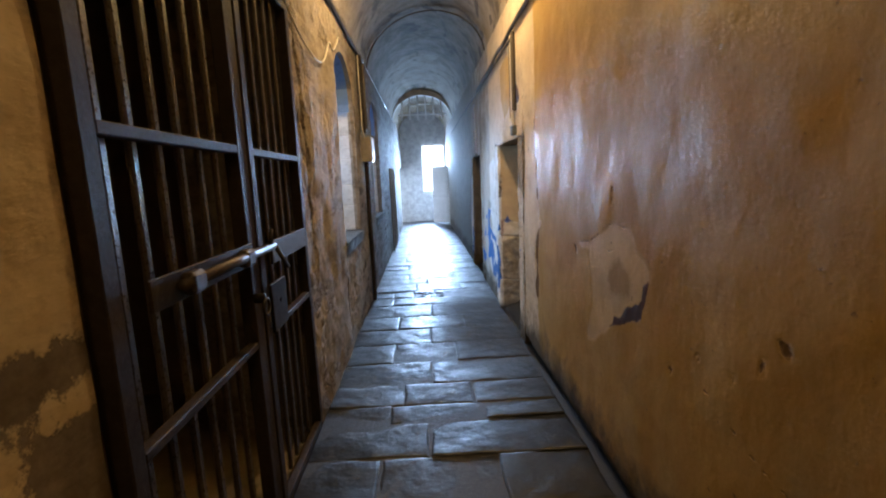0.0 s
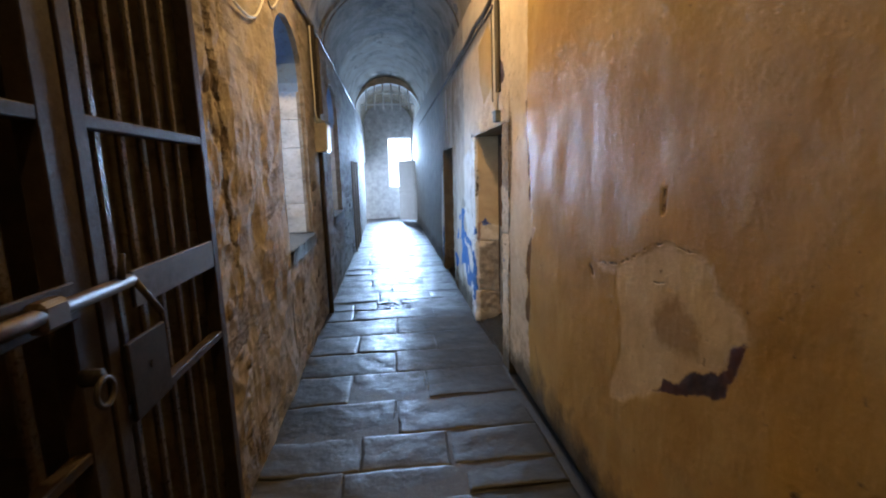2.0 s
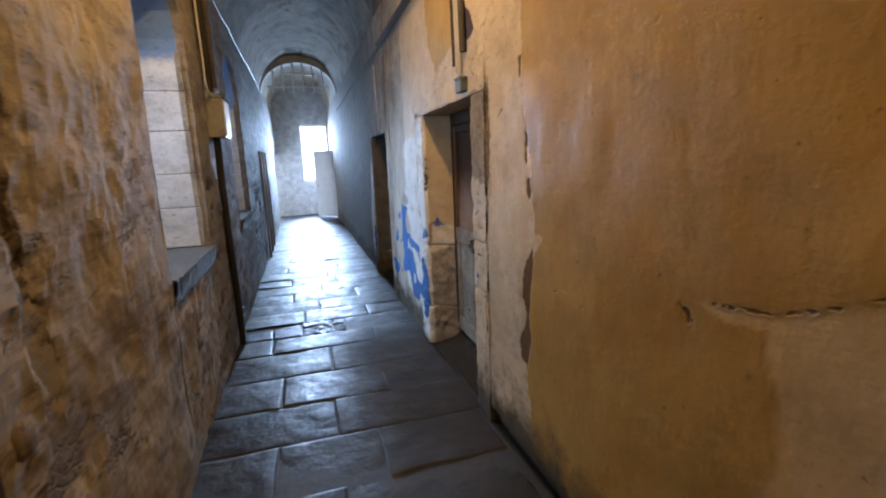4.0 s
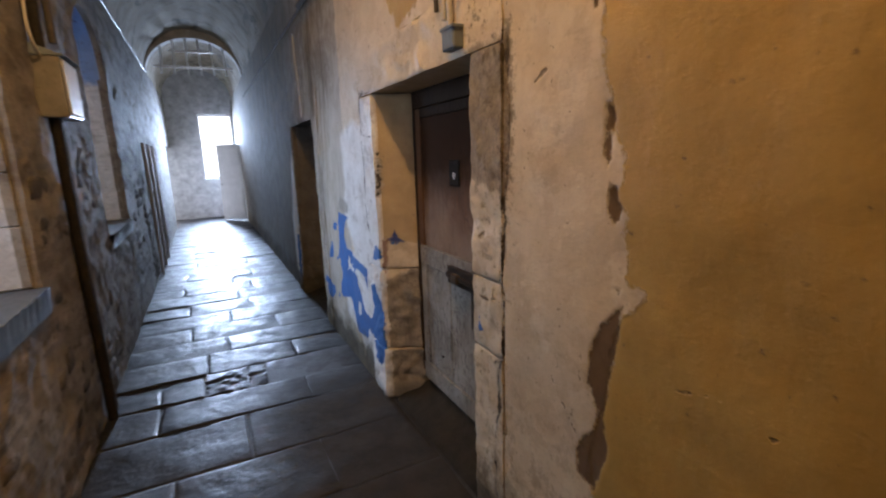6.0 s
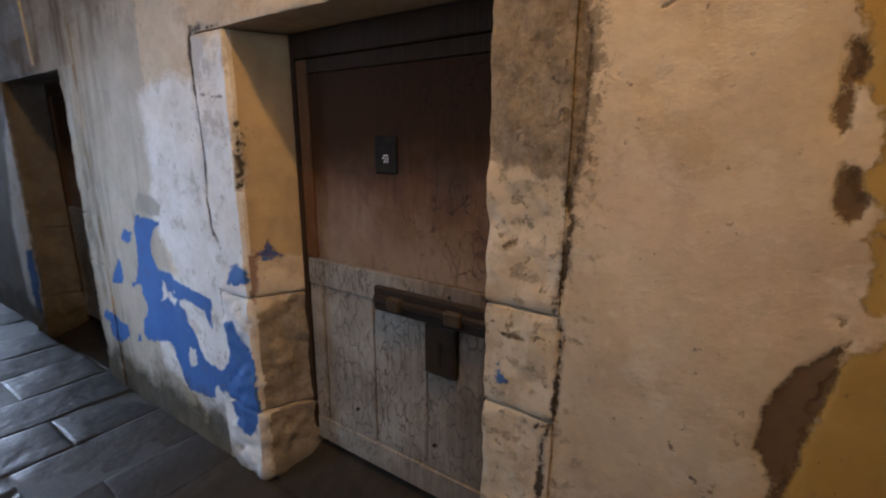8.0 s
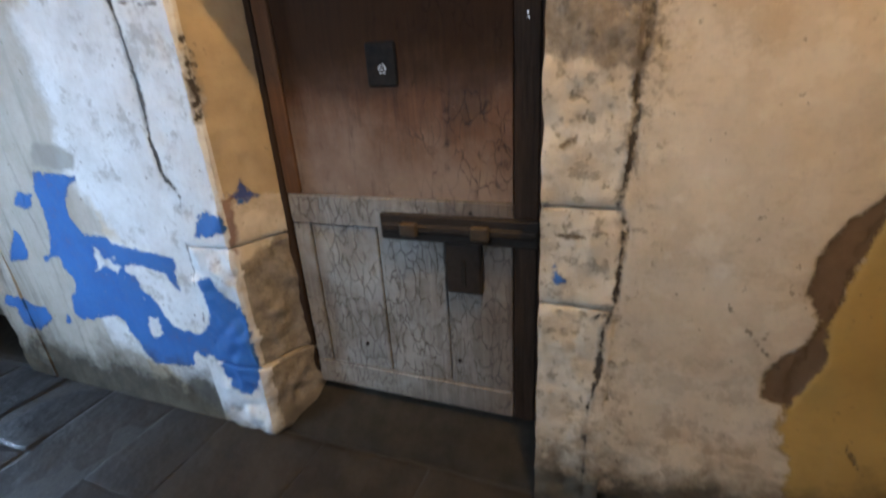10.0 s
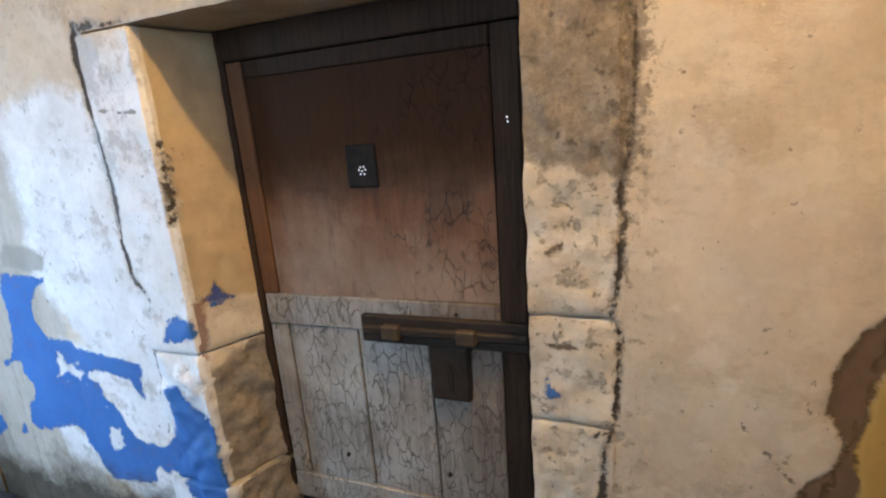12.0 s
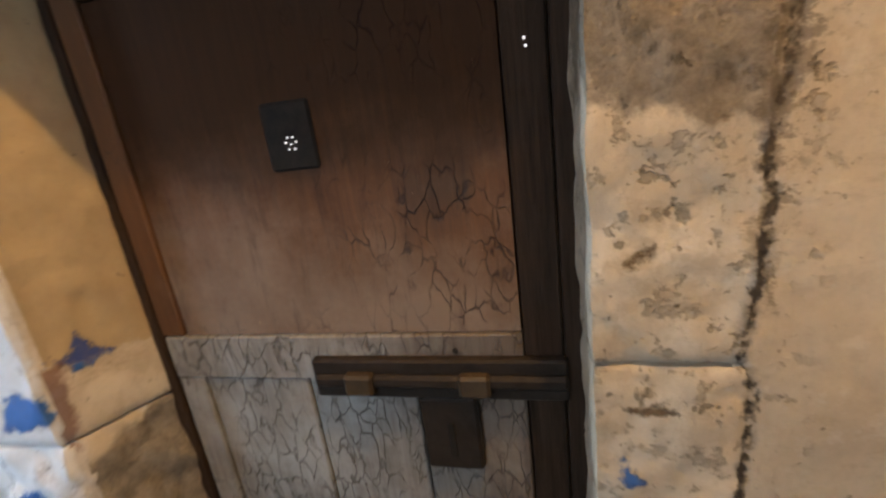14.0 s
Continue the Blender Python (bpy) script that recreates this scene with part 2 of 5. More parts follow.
def wall_rubble():
    """Rough old plaster over rubble on the gate side, with fallen patches."""
    n = Net("rubble_plaster")
    mid, fine = n.noise(6, 9, 0.7, (1, 0.45, 1.3)), n.noise(40, 8, 0.7, (1, 0.6, 1.2))
    edge = n.math("MULTIPLY", n.math("SUBTRACT", n.noise(18, 8, 0.75), 0.5), 0.16)
    skin = n.mix(n.step(mid, 0.3, 0.7), (0.33, 0.285, 0.225), (0.20, 0.168, 0.13))
    skin = n.mix(n.step(n.noise(4.2, 8, 0.72, (1, 0.4, 1.4)), 0.50, 0.60, 0, 0.85), skin, (0.145, 0.115, 0.085))
    skin = n.mix(n.step(n.math("ADD", n.attr("near"), edge), -0.02, 0.02, 1, 0), skin, n.mix(n.step(mid, 0.3, 0.7), (0.62, 0.50, 0.31), (0.46, 0.35, 0.20)))
    fall = n.step(n.math("ADD", n.noise(2.4, 9, 0.72, (1, 0.5, 1.4)), n.math("MULTIPLY", n.attr("worn"), 0.5)), 0.53, 0.56)
    m_bare = n.math("MAXIMUM", n.step(n.math("ADD", n.attr("bare"), edge), -0.006, 0.006, 1, 0), fall)
    gaps = n.step(n.voronoi(3.6, stretch=(1, 1, 1.6), wobble=0.8), 0.0, 0.10, 1, 0)
    gaps = n.math("MULTIPLY", gaps, n.step(n.attr("near"), 0.0, 0.1))
    rock = n.mix(n.step(n.noise(9, 8, 0.7), 0.35, 0.65), (0.215, 0.175, 0.13), (0.115, 0.092, 0.068))
    rock = n.mix(n.math("MULTIPLY", n.math("MULTIPLY", gaps, n.step(n.noise(4, 4), 0.4, 0.6)), 0.7), rock, (0.075, 0.055, 0.04))
    c = n.mix(m_bare, skin, rock)
    m_blue = n.step(n.math("ADD", n.attr("blue"), edge), -0.03, 0.03, 1, 0)
    m_white = n.step(n.math("ADD", n.attr("white"), edge), -0.01, 0.01, 1, 0)
    c = n.mix(m_white, c, n.mix(n.step(n.noise(6, 8, 0.72, (1, 1, 1.8)), 0.50, 0.64, 0, 0.6), n.mix(n.step(mid, 0.35, 0.7), (0.58, 0.58, 0.57), (0.40, 0.40, 0.39)), (0.27, 0.265, 0.25)))
    c = n.mix(m_blue, c, (0.16, 0.27, 0.50))
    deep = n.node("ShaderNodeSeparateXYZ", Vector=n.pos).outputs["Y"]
    # wall turns darker and greyer beyond the first niche, with a ragged start
    darkening = n.step(n.math("ADD", deep, n.math("MULTIPLY", n.noise(2.5, 8, 0.7), 1.6)), 6.0, 7.2, 0, 0.72)
    darkening = n.math("MULTIPLY", darkening, n.math("SUBTRACT", 1.0, m_white))
    c = n.mix(darkening, c, n.mix(n.step(mid, 0.4, 0.62), (0.17, 0.155, 0.14), (0.055, 0.051, 0.047)))
    gape = n.math("MULTIPLY", n.math("SUBTRACT", n.noise(9, 6, 0.7), 0.5), 0.22)
    split = n.step(n.math("ADD", n.attr("split"), gape), 0.018, 0.036, 1, 0)
    c = n.mix(n.math("MULTIPLY", split, 0.85), c, (0.055, 0.036, 0.022))
    pits = n.math("MULTIPLY", n.step(n.noise(17, 7, 0.75, (1, 0.4, 1.3)), 0.57, 0.66), n.step(n.attr("near"), 0.0, 0.1))
    c = n.mix(n.math("MULTIPLY", pits, 0.6), c, (0.085, 0.06, 0.036))
    c = n.mix(n.step(fine, 0.5, 0.8, 0, 0.4), c, (0.16, 0.115, 0.075))
    lo = n.bump(n.noise(3.2, 4, 0.5), 0.4, 0.06)
    nm = n.bump(n.math("SUBTRACT", n.math("MULTIPLY", n.noise(12, 8, 0.7, (1, 0.45, 1.3)), n.math("ADD", 0.2, n.math("MULTIPLY", m_bare, n.step(n.attr("near"), 0.0, 0.1, 0.1, 0.6)))), n.math("ADD", n.math("ADD", n.math("MULTIPLY", split, 1.2), n.math("MULTIPLY", m_bare, 0.5)), n.math("MULTIPLY", n.math("MULTIPLY", gaps, m_bare), 0.5))), 0.6, 0.018, lo)
    nm = n.bump(fine, 0.35, 0.006, nm)
    return n.finish(c, n.mix(m_bare, 0.8, 0.9), nm, spec=0.2)


def vault_lime():
    n = Net("vault_limewash")
    mid = n.noise(2.6, 8, 0.7)
    c = n.mix(n.step(mid, 0.35, 0.65), (0.52, 0.46, 0.365), (0.36, 0.305, 0.23))
    c = n.mix(n.step(n.noise(1.5, 9, 0.72, None, 0.8), 0.53, 0.62, 0, 0.9), c, (0.15, 0.13, 0.11))
    c = n.mix(n.step(n.noise(30, 6), 0.5, 0.8, 0, 0.4), c, (0.3, 0.25, 0.19))
    c = n.mix(n.step(n.noise(3.1, 6, 0.6, (1, 0.6, 1), 0.5), 0.60, 0.63, 0, 0.8), c, (0.10, 0.09, 0.08))
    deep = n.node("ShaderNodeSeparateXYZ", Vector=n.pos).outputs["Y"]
    # vault gets darker along y, then eases off past about y 9.7
    darkening = n.math("MULTIPLY", n.step(n.math("ADD", deep, n.math("MULTIPLY", n.noise(2, 7, 0.7), 4.0)), 6.5, 10.0, 0, 0.68), n.step(n.math("ADD", deep, n.math("MULTIPLY", n.noise(3, 5, 0.7), 0.5)), 9.9, 10.1, 1, 0.45))
    c = n.mix(darkening, c, n.mix(n.step(mid, 0.40, 0.60), (0.19, 0.185, 0.18), (0.055, 0.054, 0.054)))
    nm = n.bump(n.noise(4, 7, 0.6), 0.7, 0.04)
    nm = n.bump(n.noise(35, 6, 0.7), 0.3, 0.006, nm)
    return n.finish(c, 0.85, nm, spec=0.12)


def flagstone():
    n = Net("worn_flagstone")
    r = n.random()
    mid = n.noise(4, 9, 0.7)
    c = n.mix(n.step(mid, 0.3, 0.7), (0.010, 0.0115, 0.0145), (0.027, 0.029, 0.033))
    c = n.mix(n.math("MULTIPLY", r, 0.4), c, (0.042, 0.041, 0.040))
    c = n.mix(n.step(n.noise(1.8, 8, 0.72), 0.50, 0.66, 0, 0.7), c, (0.026, 0.020, 0.013))
    c = n.mix(n.step(n.noise(28, 6, 0.7), 0.55, 0.75, 0, 0.6), c, (0.025, 0.025, 0.026))
    gl = n.math("ADD", n.step(n.noise(7, 8, 0.7), 0.35, 0.65, 0.29, 0.56), n.math("MULTIPLY", r, 0.08))
    side = n.node("ShaderNodeSeparateXYZ", Vector=n.pos).outputs
    dust = n.math("MULTIPLY", n.step(n.math("ADD", side["X"], n.math("MULTIPLY", n.noise(3, 7, 0.7), 0.5)), 0.12, 0.62), n.math("MULTIPLY", n.step(side["Y"], 3.3, 4.2), n.step(side["Y"], 5.6, 6.6, 1, 0)))
    c = n.mix(n.math("MULTIPLY", dust, 0.85), c, n.mix(n.step(mid, 0.4, 0.6), (0.040, 0.032, 0.022), (0.024, 0.019, 0.014)))
    gl = n.mix(dust, gl, 0.78)
    nm = n.bump(n.noise(3.5, 5, 0.55), 0.7, 0.03)
    nm = n.bump(n.noise(45, 7, 0.7), 0.3, 0.004, nm)
    return n.finish(c, gl, nm, spec=n.step(dust, 0, 1, 0.29, 0.12))


def simple(name, a, b, rough, scale=8.0, bump=0.3, metal=0.0, stretch=None, depth=0.004, spec=0.5, rough2=None):
    n = Net(name)
    f = n.noise(scale, 8, 0.7, stretch)
    c = n.mix(n.step(f, 0.32, 0.68), a, b)
    gl = n.step(n.noise(scale * 3, 6, 0.6), 0.3, 0.7, rough, rough2 or min(1, rough + 0.15))
    nm = n.bump(n.math("ADD", f, n.math("MULTIPLY", n.noise(scale * 7, 6, 0.7), 0.5)), bump, depth)
    return n.finish(c, gl, nm, metal, spec)


def door_varnish():
    """Red-brown varnish, crazed and bleached grey towards the middle rail."""
    n = Net("crazed_varnish")
    grain = n.noise(12, 8, 0.65, (1, 6, 0.35))
    c = n.mix(n.step(grain, 0.3, 0.7), (0.092, 0.040, 0.016), (0.150, 0.068, 0.028))
    wear = n.step(n.math("ADD", n.noise(3.2, 8, 0.7), n.attr("wear")), 0.60, 0.95, 0, 0.85)
    c = n.mix(wear, c, (0.27, 0.185, 0.125))
    streak = n.step(n.noise(9, 9, 0.75, (1, 2.2, 0.35)), 0.54, 0.70, 0, 0.6)
    c = n.mix(streak, c, (0.040, 0.018, 0.011))
    craze = n.step(n.voronoi(19, wobble=0.13, stretch=(1, 1.25, 0.7)), 0.0, 0.06, 1, 0)
    craze = n.math("MULTIPLY", n.math("MULTIPLY", craze, n.step(n.math("ADD", n.noise(3.5, 4), n.attr("sunny")), 0.53, 0.66)), n.step(n.noise(13, 4, 0.6), 0.40, 0.56))
    c = n.mix(n.math("MULTIPLY", craze, 0.9), c, (0.024, 0.011, 0.007))
    chip = n.step(n.noise(26, 7, 0.75, (1, 1.5, 0.5)), 0.67, 0.69)
    c = n.mix(n.math("MULTIPLY", chip, 0.6), c, (0.42, 0.27, 0.15))
    nm = n.bump(n.math("SUBTRACT", n.math("MULTIPLY", grain, 0.6), n.math("ADD", craze, n.math("MULTIPLY", chip, 0.4))), 0.8, 0.003)
    # shade below the lintel painted in: the panel darkens towards its top
    darkening = n.step(n.math("ADD", n.attr("rise"), n.math("MULTIPLY", n.noise(4, 7, 0.7), 0.5)), 0.62, 0.92, 0, 0.72)
    c = n.mix(darkening, c, (0.022, 0.012, 0.009))
    return n.finish(c, n.math("ADD", n.step(grain, 0.3, 0.7, 0.50, 0.68), n.math("MULTIPLY", darkening, 0.3)), nm, spec=n.step(darkening, 0.0, 0.6, 0.35, 0.08))


def door_grey():
    n = Net("bleached_boards")
    grain = n.noise(10, 7, 0.62, (1, 5, 0.3))
    c = n.mix(n.step(grain, 0.3, 0.7), (0.285, 0.257, 0.217), (0.18, 0.154, 0.125))
    c = n.mix(n.step(n.noise(4, 7, 0.7), 0.45, 0.65, 0, 0.7), c, (0.40, 0.375, 0.33))
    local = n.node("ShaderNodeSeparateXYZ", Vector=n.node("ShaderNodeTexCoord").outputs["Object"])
    # boards turn darker and browner towards the near edge of the door
    browned = n.step(n.math("ADD", local.outputs["Y"], n.math("MULTIPLY", n.noise(3, 8, 0.7), 0.55)), -0.22, 0.14, 0.75, 0)
    c = n.mix(browned, c, n.mix(n.step(grain, 0.35, 0.65), (0.14, 0.085, 0.048), (0.075, 0.045, 0.027)))
    c = n.mix(n.step(n.noise(2.2, 8, 0.7), 0.52, 0.66, 0, 0.7), c, (0.11, 0.08, 0.06))
    craze = n.step(n.voronoi(18, wobble=0.13, stretch=(1, 1.6, 0.65)), 0.0, 0.06, 1, 0)
    craze = n.math("MULTIPLY", n.math("MULTIPLY", craze, n.step(n.noise(3.5, 4), 0.34, 0.48)), n.step(n.noise(13, 4, 0.6), 0.36, 0.50))
    c = n.mix(n.math("MULTIPLY", craze, 0.85), c, (0.07, 0.054, 0.042))
    nm = n.bump(n.math("SUBTRACT", grain, craze), 0.85, 0.004)
    return n.finish(c, 0.68, nm, spec=0.25)


def glow(name, colour, strength):
    n = Net(name)
    n.put(n.bsdf.inputs["Base Color"], (0.8, 0.8, 0.8))
    n.put(n.bsdf.inputs["Emission Color"], colour)
    n.put(n.bsdf.inputs["Emission Strength"], strength)
    return n.mat


def clear_glass():
    n = Net("window_glass")
    n.put(n.bsdf.inputs["Transmission Weight"], 1.0)
    return n.finish((0.95, 0.98, 1.0), 0.02)


M_PLASTER, M_RUBBLE, M_VAULT, M_FLAG = wall_paint(), wall_rubble(), vault_lime(), flagstone()
M_MORTAR = simple("dark_joint_earth", (0.012, 0.011, 0.010), (0.026, 0.022, 0.018), 0.55, 20, 0.5)
M_IRON = simple("painted_iron", (0.026, 0.0185, 0.0125), (0.048, 0.034, 0.022), 0.48, 30, 0.6, 0.0, rough2=0.7, spec=0.10)
M_BAR = simple("rubbed_bar_iron", (0.040, 0.029, 0.019), (0.066, 0.047, 0.031), 0.22, 30, 0.5, 0.0, rough2=0.40, spec=0.55)
M_STEEL = simple("worn_grey_steel", (0.075, 0.063, 0.05), (0.042, 0.035, 0.028), 0.48, 25, 0.5, 0.1, rough2=0.62, spec=0.12)
M_BLACK = simple("black_iron", (0.018, 0.016, 0.015), (0.035, 0.028, 0.022), 0.55, 25, 0.5, 0.0, spec=0.05)
M_CABLE = simple("grimy_cable", (0.045, 0.037, 0.03), (0.08, 0.065, 0.05), 0.8, 30, 0.2)
M_WIRE = simple("pale_wire", (0.55, 0.50, 0.43), (0.40, 0.36, 0.30), 0.45, 30, 0.2)
M_PIPE = simple("galvanised_pipe", (0.50, 0.50, 0.50), (0.36, 0.36, 0.36), 0.35, 30, 0.2, 0.6)
M_CREAMBOX = simple("grey_enamel", (0.26, 0.235, 0.205), (0.17, 0.152, 0.13), 0.25, 12, 0.15)
M_ZINC = simple("dull_zinc", (0.20, 0.23, 0.25), (0.15, 0.17, 0.19), 0.5, 20, 0.2, 0.2)
M_ROCK = simple("rubble_stone", (0.23, 0.185, 0.135), (0.115, 0.09, 0.066), 0.85, 9, 0.8, depth=0.015, spec=0.2)
M_DARKROCK = simple("dark_rubble_stone", (0.13, 0.115, 0.10), (0.065, 0.058, 0.052), 0.8, 9, 0.8, depth=0.015, spec=0.25)
M_SLATE = simple("slate", (0.05, 0.062, 0.072), (0.09, 0.10, 0.11), 0.32, 14, 0.5, depth=0.008)
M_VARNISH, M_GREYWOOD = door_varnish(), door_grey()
# step colour kept near black to carry the shade at the door's foot
M_STEP = simple("shaded_step_stone", (0.020, 0.017, 0.013), (0.038, 0.032, 0.024), 0.8, 10, 0.6, depth=0.012, spec=0.15)
M_FRAMEWOOD = simple("dark_frame_wood", (0.022, 0.013, 0.008), (0.060, 0.034, 0.020), 0.62, 14, 0.7, stretch=(1, 5, 0.3), spec=0.12)
M_BOLT = simple("old_bolt_iron", (0.020, 0.0145, 0.0105), (0.038, 0.027, 0.019), 0.5, 35, 0.5, 0.1, spec=0.2)
M_RUST = simple("rubbed_bolt_iron", (0.085, 0.056, 0.030), (0.042, 0.028, 0.016), 0.36, 30, 0.5, 0.1, spec=0.35)
M_LEAF = simple("painted_door_grey", (0.60, 0.61, 0.63), (0.50, 0.51, 0.53), 0.45, 6, 0.25)
M_PALELIME = simple("pale_limewash", (0.54, 0.535, 0.525), (0.26, 0.257, 0.25), 0.8, 5, 0.5, depth=0.02)
# arch stone made extra pale, the haze over it put into its colour
M_ARCH = simple("pale_arch_stone", (0.74, 0.73, 0.71), (0.42, 0.41, 0.40), 0.85, 5, 0.6, depth=0.02, spec=0.1)
M_CELL = simple("cell_lime", (0.30, 0.24, 0.165), (0.19, 0.15, 0.10), 0.85, 4, 0.5)
M_SKY = glow("bright_sky", (0.85, 0.93, 1.0), 3.0)
M_DULL = glow("shaded_yard_sky", (0.75, 0.87, 1.0), 0.35)
M_BULB = glow("lit_bulb", (1.0, 0.62, 0.26), 12.0)
# glow in place of real openings, for light seen through small holes
M_PEEP = glow("light_through_holes", (0.9, 0.95, 1.0), 0.55)
M_GLASS = clear_glass()
M_FRAMEPAINT = simple("white_sash_paint", (0.66, 0.66, 0.64), (0.52, 0.52, 0.50), 0.45, 10, 0.2)

# ---- shapes ----


def mesh_of(name, verts, faces, mat, parent=None, attrs=None, smooth=True, label=""):
    me = bpy.data.meshes.new(name)
    me.from_pydata([tuple(v) for v in verts], [], faces)
    me.materials.append(mat)
    if smooth:
        me.shade_smooth()
        me.set_sharp_from_angle(angle=radians(48))
    for key, values in (attrs or {}).items():
        me.attributes.new(key, "FLOAT", "POINT").data.foreach_set("value", np.asarray(values, dtype=np.float32))
    ob = new(name, me)
    if parent is not None:
        ob.parent = parent
    if label:
        ob["label"] = label
    return ob


def part(name, bm, mat, parent=None, label="", smooth=False):
    """One bmesh as one mesh object, under a thing or a part."""
    me = bpy.data.meshes.new(name)
    bm.normal_update()
    bm.to_mesh(me)
    bm.free()
    me.materials.append(mat)
    if smooth:
        me.shade_smooth()
    ob = new(name, me)
    if parent is not None:
        ob.parent = parent
    if label:
        ob["label"] = label
    return ob


def add_box(bm, lo, hi, bevel=0.0, seg=1):
    lo, hi = Vector(lo), Vector(hi)
    made = bmesh.ops.create_cube(bm, size=1.0, matrix=Matrix.LocRotScale((lo + hi) / 2, None, hi - lo))
    if bevel:
        edges = {e for v in made["verts"] for e in v.link_edges}
        bmesh.ops.bevel(bm, geom=list(edges), offset=bevel, segments=seg, affect="EDGES", profile=0.7)
    return bm


def box(lo, hi, bevel=0.004, seg=1):
    return add_box(bmesh.new(), lo, hi, bevel, seg)


def rod(a, b, r, seg=12, r2=None):
    bm = bmesh.new()
    a, b = Vector(a), Vector(b)
    turn = (b - a).to_track_quat("Z", "Y").to_matrix().to_4x4()
    bmesh.ops.create_cone(bm, cap_ends=True, segments=seg, radius1=r, radius2=r if r2 is None else r2, depth=(b - a).length,
                          matrix=Matrix.Translation((a + b) / 2) @ turn)
    return bm


def tube(name, points, r, mat, parent=None, label=""):
    """A bent pipe or cable through points, as one mesh."""
    cu = bpy.data.curves.new(name, "CURVE")
    cu.dimensions, cu.bevel_depth, cu.bevel_resolution, cu.resolution_u, cu.use_fill_caps = "3D", r, 3, 6, True
    sp = cu.splines.new("NURBS")
    sp.points.add(len(points) - 1)
    for p, co in zip(sp.points, points):
        p.co = (*co, 1)
    sp.use_endpoint_u, sp.order_u = True, 3
    tmp = new("tmp", cu)
    dg = bpy.context.evaluated_depsgraph_get()
    me = bpy.data.meshes.new_from_object(tmp.evaluated_get(dg))
    bpy.data.objects.remove(tmp)
    bpy.data.curves.remove(cu)
    me.name = name
    me.materials.clear()
    me.materials.append(mat)
    me.shade_smooth()
    ob = new(name, me)
    if parent is not None:
        ob.parent = parent
    if label:
        ob["label"] = label
    return ob


def empty(name, place=(0, 0, 0)):
    ob = new(name)
    ob.location = place
    ob.empty_display_size = 0.1
    return ob


def inside(poly, y, z):
    """Signed distance to a closed outline, negative within."""
    p = np.array(poly)
    lo, hi = p.min(0) - 0.25, p.max(0) + 0.25
    near = (y > lo[0]) & (y < hi[0]) & (z > lo[1]) & (z < hi[1])
    if not near.all():
        out = np.full(len(y), 0.25)
        if near.any():
            out[near] = inside(poly, y[near], z[near])
        return out
    q = np.roll(p, -1, axis=0)
    pt = np.stack([y, z], -1)[:, None, :]
    e, w = (q - p)[None], pt - p[None]
    t = np.clip((w * e).sum(-1) / np.maximum((e * e).sum(-1), 1e-9), 0, 1)
    d = np.sqrt((((w - e * t[..., None])) ** 2).sum(-1)).min(1)
    cond = (p[None, :, 1] > pt[..., 1]) != (q[None, :, 1] > pt[..., 1])
    dy = np.where(np.abs(e[..., 1]) < 1e-9, 1e-9, e[..., 1])
    xs = p[None, :, 0] + (pt[..., 1] - p[None, :, 1]) * e[..., 0] / dy
    odd = (cond & (pt[..., 0] < xs)).sum(1) % 2
    return np.where(odd == 1, -d, d)


def along(line, y, z):
    """Distance to an open line."""
    p = np.array(line)
    a, e = p[:-1][None], (p[1:] - p[:-1])[None]
    w = np.stack([y, z], -1)[:, None, :] - a
    t = np.clip((w * e).sum(-1) / np.maximum((e * e).sum(-1), 1e-9), 0, 1)
    return np.sqrt(((w - e * t[..., None]) ** 2).sum(-1)).min(1)


# outlines of the wear on the door-side wall, along it and up it
PALE = [(2.5, 1.24), (2.28, 1.27), (2.17, 1.32), (2.13, 1.34), (2.05, 1.38), (1.99, 1.4), (1.94, 1.41), (1.89, 1.4), (1.8, 1.4), (1.74, 1.37), (1.72, 1.32), (1.69, 1.3), (1.65, 1.28), (1.62, 1.27), (1.6, 1.25), (1.58, 1.2), (1.64, 1.15), (1.65, 1.1), (1.66, 1.08), (1.7, 1.05), (1.74, 1.04), (1.79, 1.02), (1.83, 0.97), (1.87, 0.94), (1.94, 0.93), (1.96, 0.88), (2.07, 0.8), (2.13, 0.77), (2.22, 0.7), (2.34, 0.67), (2.35, 0.7), (2.29, 0.82), (2.26, 0.9), (2.27, 1.01), (2.28, 1.09), (2.31, 1.18), (2.31, 1.23), (2.44, 1.22)]
CORE = [(1.89, 1.24), (1.96, 1.21), (2.01, 1.15), (2.03, 1.09), (1.96, 1.05), (1.86, 1.05), (1.79, 1.08), (1.76, 1.13), (1.78, 1.19), (1.84, 1.2)]
HOLE = [(2.01, 0.85), (1.95, 0.89), (1.94, 0.93), (1.87, 0.94), (1.84, 0.97), (1.82, 1), (1.77, 1.03), (1.74, 1.03), (1.71, 1.06), (1.68, 1.06), (1.65, 1.09), (1.64, 1.16), (1.58, 1.19), (1.6, 1.13), (1.61, 1.09), (1.64, 1.04), (1.64, 1), (1.66, 1), (1.69, 0.97), (1.71, 0.98), (1.77, 0.95), (1.85, 0.91), (1.91, 0.89)]
CREAM = [(3.60, 3.6), (3.57, 1.97), (3.54, 1.81), (3.52, 1.70), (3.48, 1.63), (3.48, 1.57), (3.50, 1.54), (3.47, 1.47), (3.46, 1.38), (3.46, 1.30), (3.40, 1.28), (3.41, 1.24), (3.48, 1.19), (3.50, 1.05), (3.54, 0.85), (3.58, 0.62), (3.50, 0.3), (3.48, -0.2), (6.6, -0.2), (6.6, 3.6)]
